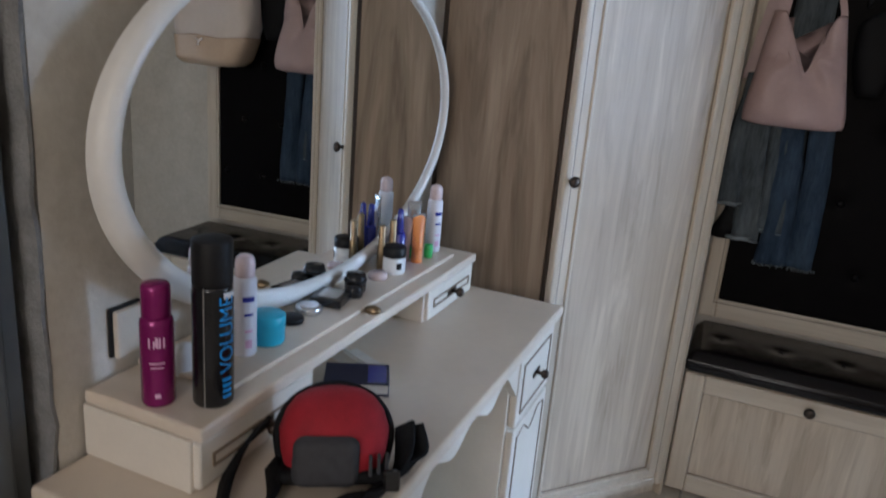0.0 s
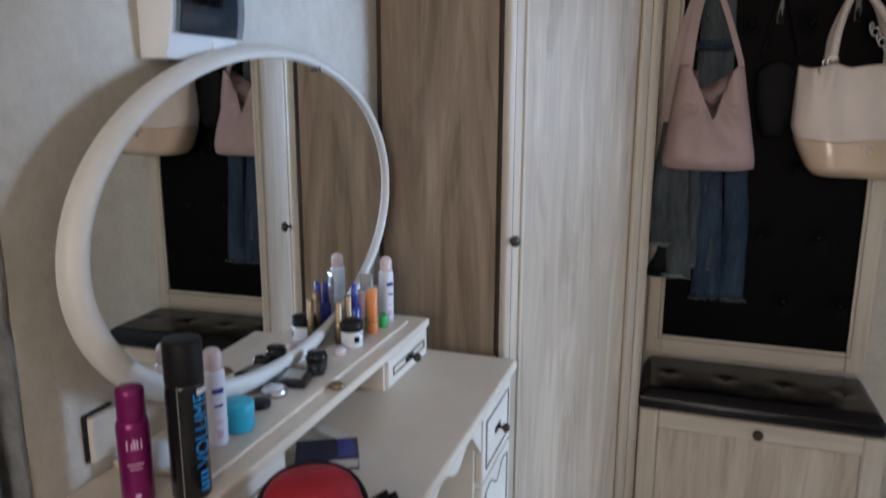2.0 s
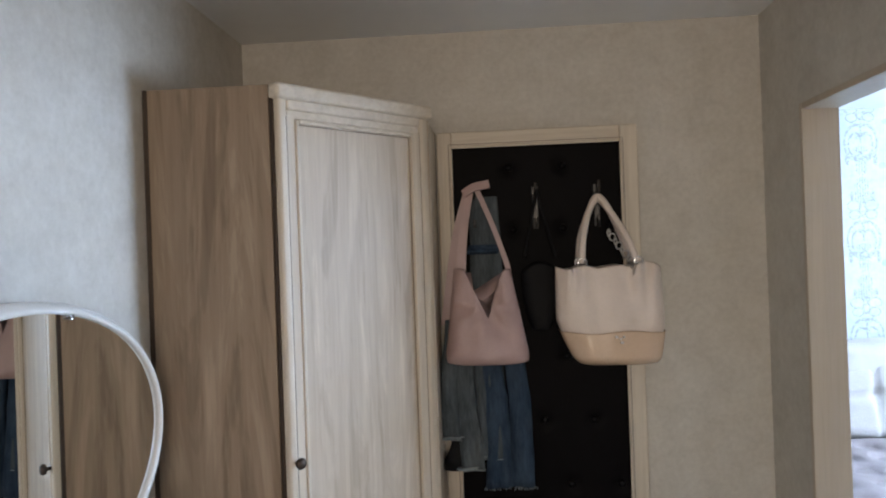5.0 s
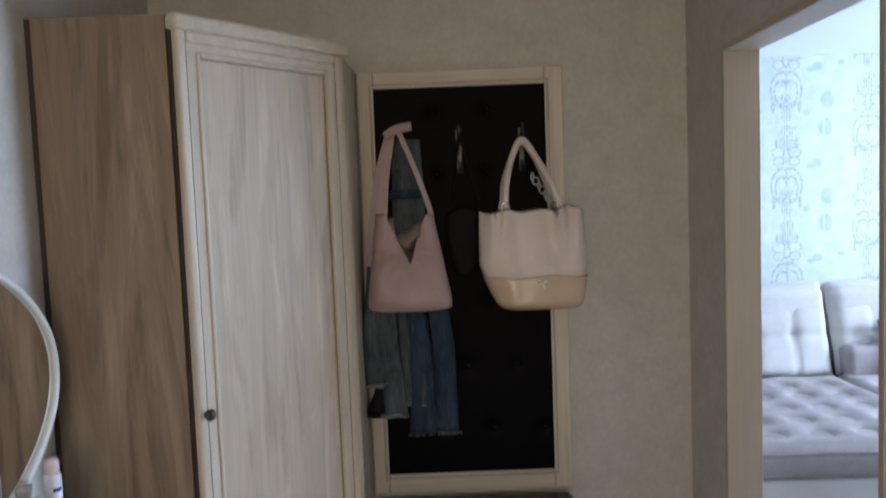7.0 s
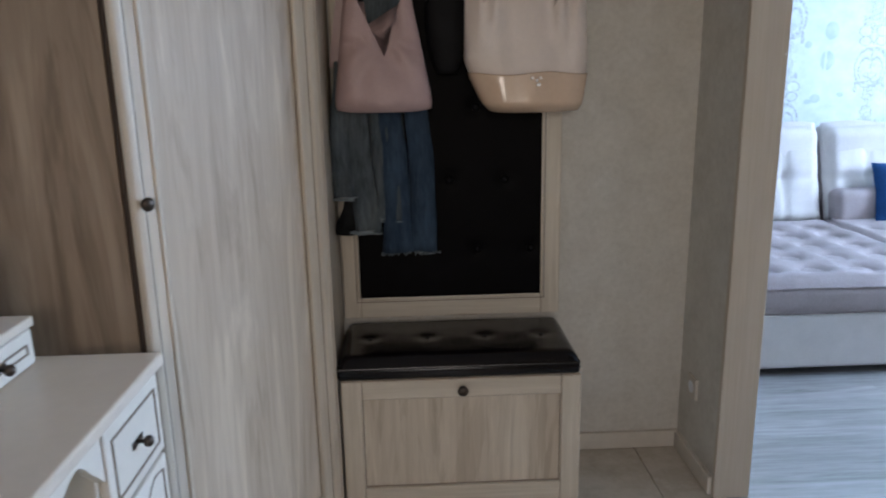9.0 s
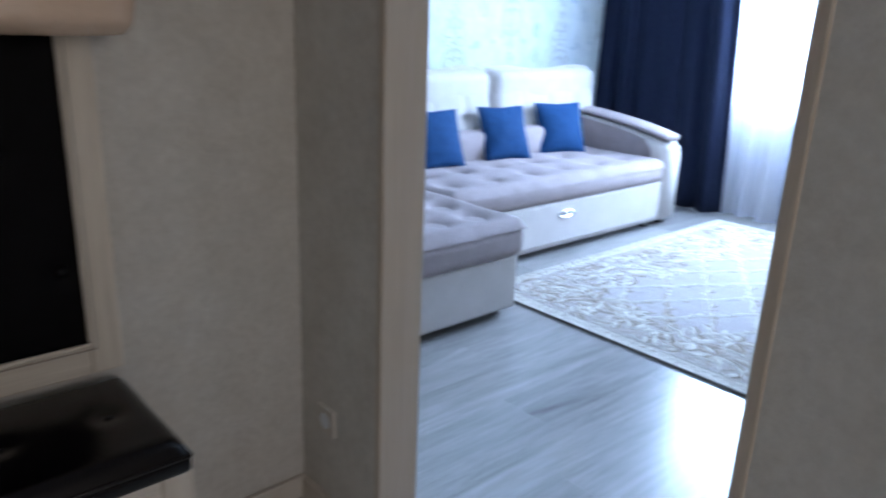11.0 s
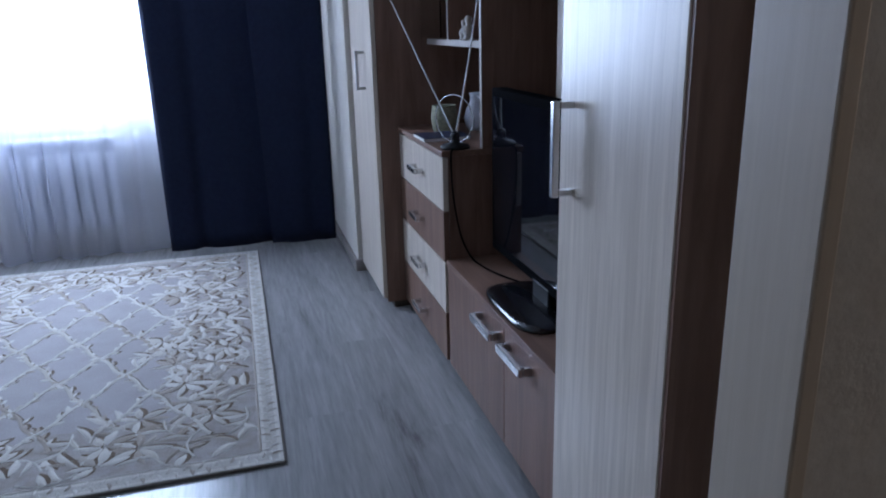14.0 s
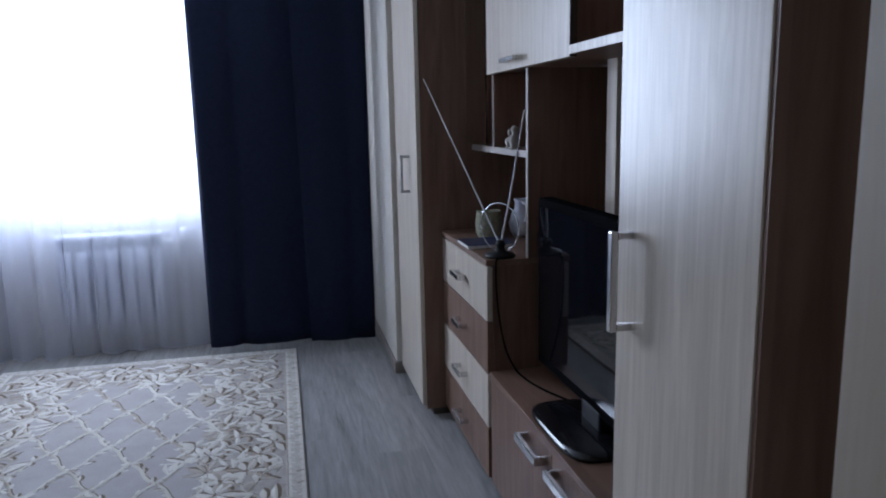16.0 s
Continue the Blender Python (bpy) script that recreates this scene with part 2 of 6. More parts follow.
def laminate():
    m, n, l, b = mat("grey_oak_floorboard", 0.24, 0, 0.5)
    v = coords(n, l, (0.09, 1, 1))
    info = n.new("ShaderNodeObjectInfo")
    add = n.new("ShaderNodeVectorMath")
    add.operation = "MULTIPLY_ADD"
    l.new(info.outputs["Random"], add.inputs[0])
    add.inputs[1].default_value = (13, 29, 3)
    l.new(v, add.inputs[2])
    f = noise_of(n, l, add.outputs[0], 60, 6, 0.65)
    g = noise_of(n, l, add.outputs[0], 8, 6, 0.68, 1.6)
    cf = ramp(n, l, f, [(0.32, (0.16, 0.150, 0.145)), (0.66, (0.34, 0.328, 0.318))])
    cg = ramp(n, l, g, [(0.30, (0.095, 0.088, 0.085)), (0.42, (0.23, 0.222, 0.216)), (0.55, (0.27, 0.262, 0.256)), (0.7, (0.35, 0.34, 0.332))])
    c = mix(n, l, 0.6, cf, cg)
    tone = ramp(n, l, info.outputs["Random"], [(0.0, (0.92, 0.92, 0.92)), (1.0, (1.06, 1.06, 1.06))])
    l.new(mix(n, l, 1.0, c, tone, "MULTIPLY"), b.inputs["Base Color"])
    bump(n, l, b, f, 0.1, 0.002)
    return m


def rug_ground():
    """Taupe woven ground with a pale edge band."""
    m, n, l, b = mat("woven_rug_ground", 0.95, 0, 0.1)
    tc = n.new("ShaderNodeTexCoord")
    sep = n.new("ShaderNodeSeparateXYZ")
    l.new(tc.outputs["Object"], sep.inputs[0])
    x, y = sep.outputs[0], sep.outputs[1]
    ex = maths(n, l, "SUBTRACT", 1.1, maths(n, l, "ABSOLUTE", x))
    ey = maths(n, l, "SUBTRACT", 0.75, maths(n, l, "ABSOLUTE", y))
    e = maths(n, l, "MINIMUM", ex, ey)
    wob = noise_of(n, l, tc.outputs["Object"], 9, 4)
    fine = noise_of(n, l, tc.outputs["Object"], 240, 2)
    field = ramp(n, l, wob, [(0.3, (0.285, 0.262, 0.262)), (0.7, (0.345, 0.322, 0.325))])
    belt = ramp(n, l, noise_of(n, l, tc.outputs["Object"], 26, 4), [(0.35, (0.235, 0.205, 0.185)), (0.62, (0.325, 0.298, 0.28))])
    c = mix(n, l, maths(n, l, "LESS_THAN", e, maths(n, l, "ADD", 0.22, maths(n, l, "MULTIPLY", wob, 0.28))), field, belt)
    band = maths(n, l, "LESS_THAN", e, 0.066)
    inner = maths(n, l, "MULTIPLY", maths(n, l, "GREATER_THAN", e, 0.016), maths(n, l, "LESS_THAN", e, 0.050))
    bandc = mix(n, l, maths(n, l, "MULTIPLY", inner, 0.6), (0.56, 0.53, 0.48), (0.33, 0.30, 0.265))
    c = mix(n, l, band, c, bandc)
    c = mix(n, l, 0.25, c, ramp(n, l, fine, [(0.3, (0.22, 0.20, 0.18)), (0.7, (0.5, 0.47, 0.43))]))
    l.new(c, b.inputs["Base Color"])
    bump(n, l, b, fine, 0.5, 0.006)
    return m


def rug_pile():
    """Carved pile in creams and browns, one tone a leaf."""
    m, n, l, b = mat("carved_rug_pile", 0.95, 0, 0.1)
    geo = n.new("ShaderNodeNewGeometry")
    v = coords(n, l, (1, 1, 1))
    tone = ramp(n, l, geo.outputs["Random Per Island"], [(0.0, (0.25, 0.205, 0.165)), (0.25, (0.36, 0.32, 0.275)), (0.42, (0.49, 0.46, 0.42)), (0.8, (0.58, 0.555, 0.515)), (1.0, (0.42, 0.38, 0.33))])
    fine = noise_of(n, l, v, 260, 2)
    l.new(mix(n, l, 0.22, tone, ramp(n, l, fine, [(0.3, (0.26, 0.23, 0.2)), (0.7, (0.66, 0.63, 0.58))])), b.inputs["Base Color"])
    bump(n, l, b, fine, 0.5, 0.006)
    return m


def sheer_cloth():
    m, n, l, b = mat("white_sheer_voile", 0.8)
    n.remove(b)
    tr, tl, df = n.new("ShaderNodeBsdfTransparent"), n.new("ShaderNodeBsdfTranslucent"), n.new("ShaderNodeBsdfDiffuse")
    tl.inputs[0].default_value = (0.82, 0.85, 0.98, 1)
    df.inputs[0].default_value = (0.76, 0.79, 0.93, 1)
    m1, m2 = n.new("ShaderNodeMixShader"), n.new("ShaderNodeMixShader")
    m1.inputs[0].default_value = 0.45
    l.new(tl.outputs[0], m1.inputs[1])
    l.new(df.outputs[0], m1.inputs[2])
    m2.inputs[0].default_value = 0.40
    l.new(tr.outputs[0], m2.inputs[1])
    l.new(m1.outputs[0], m2.inputs[2])
    l.new(m2.outputs[0], n["Material Output"].inputs[0])
    return m


def clear_glass(name, colour=(1, 1, 1), rough=0.0):
    m, n, l, b = mat(name, rough)
    b.inputs["Base Color"].default_value = (*colour, 1)
    b.inputs["Transmission Weight"].default_value = 1.0
    b.inputs["IOR"].default_value = 1.45
    return m


def mirror_glass():
    m, n, l, b = mat("silvered_mirror", 0.005, 1.0)
    v = coords(n, l, (1, 1, 1))
    l.new(ramp(n, l, noise_of(n, l, v, 3), [(0.3, (0.80, 0.82, 0.82)), (0.7, (0.84, 0.86, 0.86))]), b.inputs["Base Color"])
    return m


def denim(name, dark, light):
    m, n, l, b = mat(name, 0.9, 0, 0.15)
    v = coords(n, l, (1, 1, 0.35))
    f = noise_of(n, l, v, 17, 6, 0.7)
    g = noise_of(n, l, coords(n, l, (1, 1, 0.1)), 160, 3)
    c = mix(n, l, 0.3, ramp(n, l, f, [(0.3, dark), (0.7, light)]), ramp(n, l, g, [(0.3, dark), (0.7, light)]))
    l.new(c, b.inputs["Base Color"])
    bump(n, l, b, g, 0.3, 0.004)
    return m


def tile_stone():
    m, n, l, b = mat("beige_marbled_tile", 0.25, 0, 0.5)
    info = n.new("ShaderNodeObjectInfo")
    v = coords(n, l, (1, 1, 1))
    add = n.new("ShaderNodeVectorMath")
    add.operation = "MULTIPLY_ADD"
    l.new(info.outputs["Random"], add.inputs[0])
    add.inputs[1].default_value = (9, 4, 2)
    l.new(v, add.inputs[2])
    f = noise_of(n, l, add.outputs[0], 5, 7, 0.7)
    l.new(ramp(n, l, f, [(0.3, (0.44, 0.39, 0.32)), (0.5, (0.56, 0.51, 0.44)), (0.62, (0.48, 0.43, 0.36)), (0.75, (0.62, 0.58, 0.51))]), b.inputs["Base Color"])
    return m


HALL_PAPER, ROOM_PAPER, BOARD, RUG, PILE, SHEER = hall_paper(), room_paper(), laminate(), rug_ground(), rug_pile(), sheer_cloth()
MIRROR, DENIM_A, DENIM_B, TILE = mirror_glass(), denim("washed_denim", (0.022, 0.029, 0.036), (0.125, 0.145, 0.158)), denim("blue_denim", (0.010, 0.019, 0.039), (0.054, 0.083, 0.125)), tile_stone()
GLASS = clear_glass("window_glass")
SMOKED = clear_glass("smoked_plastic", (0.42, 0.45, 0.50), 0.05)

# ---------------------------------------------------------------- mesh helpers
BASE = {}


def thing(name, at, label, category, group="", kind=""):
    ob = new(name)
    ob.empty_display_size = 0.05
    ob.location = at
    BASE[ob.name] = Vector(at)
    return tagged(ob, label, category, group, kind)


def part(name, bm, material, parent=None, label="", smooth=False, rot=None):
    """Links a bmesh, given in world metres, as one mesh object under a thing or a part. rot: a matrix that turns it about its thing's base."""
    at = BASE[parent.name] if parent else Vector((0, 0, 0))
    me = bpy.data.meshes.new(name)
    if parent:
        bmesh.ops.translate(bm, verts=bm.verts, vec=-at)
    if rot is not None:
        bmesh.ops.transform(bm, matrix=rot, verts=bm.verts)
    bmesh.ops.recalc_face_normals(bm, faces=bm.faces)
    for f in bm.faces:
        f.smooth = smooth
    bm.to_mesh(me)
    bm.free()
    me.materials.append(material)
    ob = new(name, me)
    if parent:
        ob.parent = parent
    BASE[ob.name] = at
    if label:
        ob["label"] = label
    return ob


def setting(name, bm, material, label="", category=""):
    ob = part(name, bm, material)
    return tagged(ob, label, category, kind="structure")


def box(x0, x1, y0, y1, z0, z1, bev=0.0, seg=2, bm=None):
    own = bmesh.new()
    bmesh.ops.create_cube(own, size=1)
    for v in own.verts:
        v.co = ((x0 + x1) / 2 + v.co.x * (x1 - x0), (y0 + y1) / 2 + v.co.y * (y1 - y0), (z0 + z1) / 2 + v.co.z * (z1 - z0))
    if bev:
        bmesh.ops.bevel(own, geom=own.edges[:], offset=bev, segments=seg, affect="EDGES", profile=0.5)
    return join(bm, own) if bm else own


def join(bm, other):
    me = bpy.data.meshes.new("t")
    other.to_mesh(me)
    other.free()
    bm.from_mesh(me)
    bpy.data.meshes.remove(me)
    return bm


def moved(bm, m):
    bmesh.ops.transform(bm, matrix=m, verts=bm.verts)
    return bm


def lathe(profile, at=(0, 0, 0), seg=28, axis="z", closed=True):
    """A turned body from (radius, height) pairs."""
    bm = bmesh.new()
    rings = []
    for r, h in profile:
        ring = []
        for i in range(seg):
            a = 2 * math.pi * i / seg
            c = (r * math.cos(a), r * math.sin(a), h)
            if axis == "x":
                c = (h, c[0], c[1])
            elif axis == "y":
                c = (c[0], h, c[1])
            ring.append(bm.verts.new((at[0] + c[0], at[1] + c[1], at[2] + c[2])))
        rings.append(ring)
    for a, b in zip(rings, rings[1:]):
        for i in range(seg):
            bm.faces.new((a[i], a[(i + 1) % seg], b[(i + 1) % seg], b[i]))
    if closed:
        bm.faces.new(rings[0][::-1])
        bm.faces.new(rings[-1])
    return bm


def tube(points, r, seg=10, bm=None, flat=1.0, radii=None):
    """A round bar along a run of points."""
    own = bmesh.new()
    pts = [Vector(p) for p in points]
    rings = []
    side = None
    for i, p in enumerate(pts):
        d = (pts[min(i + 1, len(pts) - 1)] - pts[max(i - 1, 0)]).normalized()
        if side is None:
            side = d.cross(Vector((0, 0, 1)) if abs(d.z) < 0.9 else Vector((0, 1, 0))).normalized()
        side = (side - d * side.dot(d)).normalized()
        up = d.cross(side)
        rr = radii[i] if radii else r
        rings.append([own.verts.new(p + side * (rr * math.cos(2 * math.pi * k / seg)) + up * (rr * flat * math.sin(2 * math.pi * k / seg))) for k in range(seg)])
    for a, b in zip(rings, rings[1:]):
        for k in range(seg):
            own.faces.new((a[k], a[(k + 1) % seg], b[(k + 1) % seg], b[k]))
    own.faces.new(rings[0][::-1])
    own.faces.new(rings[-1])
    return join(bm, own) if bm else own


def arc(points, n=8):
    """A smooth run through a few points."""
    p = [Vector(a) for a in points]
    p = [2 * p[0] - p[1]] + p + [2 * p[-1] - p[-2]]
    out = []
    for i in range(1, len(p) - 2):
        for k in range(n):
            t = k / n
            a, b, c, d = p[i - 1:i + 3]
            out.append(0.5 * ((2 * b) + (c - a) * t + (2 * a - 5 * b + 4 * c - d) * t * t + (3 * b - a - 3 * c + d) * t ** 3))
    return out + [p[-2]]


def sheet(nu, nv, f, thick=0.0):
    """A grid surface from f(u, v), with a back face at a depth given by its normal when thick."""
    bm = bmesh.new()
    g = [[bm.verts.new(f(i / nu, j / nv)) for j in range(nv + 1)] for i in range(nu + 1)]
    for i in range(nu):
        for j in range(nv):
            bm.faces.new((g[i][j], g[i + 1][j], g[i + 1][j + 1], g[i][j + 1]))
    if thick:
        bmesh.ops.recalc_face_normals(bm, faces=bm.faces)
        bmesh.ops.solidify(bm, geom=bm.faces[:] + bm.edges[:] + bm.verts[:], thickness=thick)
    return bm


def loft(rings, seg=28, power=2.6):
    """A closed soft body through (z, cx, cy, rx, ry) superellipse rings."""
    bm = bmesh.new()
    rows = []
    for z, cx, cy, rx, ry in rings:
        row = []
        for i in range(seg):
            a = 2 * math.pi * i / seg
            c, s = math.cos(a), math.sin(a)
            row.append(bm.verts.new((cx + rx * math.copysign(abs(c) ** (2 / power), c), cy + ry * math.copysign(abs(s) ** (2 / power), s), z)))
        rows.append(row)
    for a, b in zip(rows, rows[1:]):
        for i in range(seg):
            bm.faces.new((a[i], a[(i + 1) % seg], b[(i + 1) % seg], b[i]))
    bm.faces.new(rows[0][::-1])
    bm.faces.new(rows[-1])
    return bm


def cloth_bumps(bm, amount, scale, seed=0.0):
    for v in bm.verts:
        k = noise.noise_vector(v.co * scale + Vector((seed, seed, seed)))
        v.co += k * amount
    return bm


def bar_handle(parent, x, y, z, length, upright, out=0.034, material=None, name="handle", r=0.006, wide=0.014):
    """A square bow handle on a front that faces +y at y."""
    bm = bmesh.new()
    h = length / 2
    if upright:
        box(x - wide / 2, x + wide / 2, y + out - r, y + out + r, z - h, z + h, 0.002, bm=bm)
        for s in (-1, 1):
            box(x - wide / 2, x + wide / 2, y, y + out - r, z + s * (h - 0.007) - 0.006, z + s * (h - 0.007) + 0.006, 0.0015, bm=bm)
    else:
        box(x - h, x + h, y + out - r, y + out + r, z - wide / 2, z + wide / 2, 0.002, bm=bm)
        for s in (-1, 1):
            box(x + s * (h - 0.007) - 0.006, x + s * (h - 0.007) + 0.006, y, y + out - r, z - wide / 2, z + wide / 2, 0.0015, bm=bm)
    return part(name, bm, material or CHROME, parent, "satin chrome bow handle")
# ---------------------------------------------------------------- the shell
HX0, HX1, RX0, RX1 = 1.90, 3.70, 3.80, 7.70
HY0, CEIL_H = -4.8, 2.30
DY0, DY1, DZ = -1.088, -0.33, 1.915
WY0, WY1, WZ0, WZ1 = -0.35, 1.2, 0.82, 2.14
SOFA_WALL, UNIT_WALL, BLOCK_Y = 2.0, -1.72, -1.168
setting("wall_west", box(HX0 - 0.15, HX0, -1.905, 0.15, 0, CEIL_H), HALL_PAPER, "pale mottled wallpaper wall behind the dressing table", "wall")
setting("wall_north", box(HX0, HX1, 0, 0.15, 0, CEIL_H), HALL_PAPER, "beige mottled wallpaper wall behind the coat rack", "wall")
bm = box(HX1, RX0, DY1 + 0.02, 0.15, 0, CEIL_H)
box(HX1, RX0, HY0, DY0 - 0.02, 0, CEIL_H, bm=bm)
box(HX1, RX0, DY0 - 0.02, DY1 + 0.02, DZ + 0.02, CEIL_H, bm=bm)
setting("wall_doorway", bm, HALL_PAPER, "beige wallpaper wall with an open doorway", "wall")
setting("wall_room_west", box(HX1, RX0, 0.15, SOFA_WALL + 0.15, 0, CEIL_H), ROOM_PAPER, "pale blue wallpaper wall beside the sofa", "wall")
# the lining of the doorway
bm = box(HX1 - 0.004, RX0 + 0.004, DY1, DY1 + 0.02, 0, DZ + 0.02, 0.003)
setting("doorway_lining_north", bm, LINING, "pale laminate door lining", "door frame")
setting("doorway_lining_south", box(HX1 - 0.004, RX0 + 0.004, DY0 - 0.02, DY0, 0, DZ + 0.02, 0.003), LINING, "pale laminate door lining", "door frame")
setting("doorway_lining_head", box(HX1 - 0.004, RX0 + 0.004, DY0, DY1, DZ, DZ + 0.02, 0.003), LINING, "pale laminate door lining", "door frame")
# the side wall nearer the entrance: a recessed grey metal door in a rough plaster reveal
setting("wall_entrance", box(HX0 - 0.30, HX0 - 0.15, HY0, -1.905, 0, CEIL_H), PLASTER, "rough plaster entrance wall", "wall")
ob = thing("entrance_door", (HX0 - 0.10, -2.35, 0), "dark grey metal entrance door in a rough reveal", "door", kind="structure")
part("door_leaf", box(HX0 - 0.149, HX0 - 0.012, -2.85, -1.955, 0.02, 2.05, 0.006), GREY_D, ob)
part("door_frame", box(HX0 - 0.149, HX0 - 0.02, -1.955, -1.93, 0, 2.12, 0.004), GREY_D, ob)
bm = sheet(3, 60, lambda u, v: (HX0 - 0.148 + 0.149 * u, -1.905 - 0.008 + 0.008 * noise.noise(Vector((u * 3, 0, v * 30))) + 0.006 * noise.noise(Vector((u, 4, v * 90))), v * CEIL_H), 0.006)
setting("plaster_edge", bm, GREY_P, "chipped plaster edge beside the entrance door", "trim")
# unseen end wall, with an opening added behind the hall's fill lamp
bm = box(HX0 - 0.3, 2.2, HY0 - 0.15, HY0, 0, CEIL_H)
box(3.3, RX0, HY0 - 0.15, HY0, 0, CEIL_H, bm=bm)
box(2.2, 3.3, HY0 - 0.15, HY0, 2.2, CEIL_H, bm=bm)
box(2.2, 3.3, HY0 - 0.15, HY0, 0, 0.7, bm=bm)
setting("wall_south", bm, HALL_PAPER, "unseen plain wallpaper wall, its opening added for the fill lamp", "wall")
setting("wall_sofa", box(RX0, RX1 + 0.3, SOFA_WALL, SOFA_WALL + 0.15, 0, CEIL_H), ROOM_PAPER, "pale blue wallpaper wall with scroll print", "wall")
setting("wall_unit", box(RX0, RX1 + 0.3, UNIT_WALL - 0.15, UNIT_WALL, 0, CEIL_H), PAINT, "cream wall behind the wall unit", "wall")
setting("wall_pier", box(6.83, RX1, UNIT_WALL, BLOCK_Y, 0, CEIL_H, 0.006), PAINT, "cream papered wall pier beside the curtain", "wall")
setting("pier_baseboard", box(6.815, RX1, UNIT_WALL, BLOCK_Y + 0.014, 0, 0.06, 0.004), plain("grey_brown_baseboard", (0.24, 0.205, 0.18), 0.5), "grey-brown baseboard round the pier", "baseboard")
bm = box(RX1, RX1 + 0.3, UNIT_WALL, WY0, 0, CEIL_H)
box(RX1, RX1 + 0.3, WY1, SOFA_WALL, 0, CEIL_H, bm=bm)
box(RX1, RX1 + 0.3, WY0, WY1, 0, WZ0, bm=bm)
box(RX1, RX1 + 0.3, WY0, WY1, WZ1, CEIL_H, bm=bm)
setting("wall_window", bm, PAINT, "pale wall with the window", "wall")
setting("ceiling", box(RX0 - 0.05, RX1 + 0.3, UNIT_WALL - 0.15, SOFA_WALL + 0.15, CEIL_H, CEIL_H + 0.1), CEIL, "white stretch ceiling", "ceiling")
setting("hall_ceiling", box(HX0 - 0.3, RX0 - 0.05, HY0 - 0.15, 0.15, CEIL_H, CEIL_H + 0.1), CEIL, "white stretch ceiling", "ceiling")
room_floor = setting("floor_room", box(HX1, RX1, UNIT_WALL, SOFA_WALL, -0.12, -0.012), BROWN_X, "grey oak laminate floor", "floor")
hall_floor = setting("floor_hall", box(HX0 - 0.15, HX1, HY0, 0, -0.12, -0.012), PLASTER, "beige marbled tile floor", "floor")
# baseboards of the hall
setting("baseboard_north", box(3.29, HX1, -0.016, 0, 0, 0.06, 0.004), PAINT, "pale baseboard", "baseboard")
setting("baseboard_doorway", box(HX1 - 0.016, HX1, DY1 + 0.02, -0.016, 0, 0.06, 0.004), PAINT, "pale baseboard", "baseboard")
setting("baseboard_sofa", box(RX0, RX1, SOFA_WALL - 0.018, SOFA_WALL, 0, 0.06, 0.004), BROWN_X, "brown baseboard", "baseboard")
# the window
ob = thing("window_1", (RX1 + 0.12, (WY0 + WY1) / 2, WZ0), "white plastic window, blown out by daylight", "window", kind="structure")
bm = bmesh.new()
for y0, y1 in ((WY0, WY0 + 0.06), (WY1 - 0.06, WY1), (0.39, 0.47)):
    box(RX1 + 0.1, RX1 + 0.16, y0, y1, WZ0 + 0.06, WZ1 - 0.06, 0.004, bm=bm)
box(RX1 + 0.1, RX1 + 0.16, WY0, WY1, WZ0, WZ0 + 0.06, 0.004, bm=bm)
box(RX1 + 0.1, RX1 + 0.16, WY0, WY1, WZ1 - 0.06, WZ1, 0.004, bm=bm)
part("window_frame", bm, WINFRAME, ob)
for y0, y1 in ((WY0 + 0.06, 0.39), (0.47, WY1 - 0.06)):
    p = part("pane", box(RX1 + 0.125, RX1 + 0.135, y0, y1, WZ0 + 0.06, WZ1 - 0.06), GLASS, ob)
    p.visible_shadow = False
part("window_sill", box(RX1 - 0.015, RX1 + 0.1, WY0 - 0.05, WY1 + 0.05, WZ0 - 0.03, WZ0, 0.006), WINFRAME, ob)


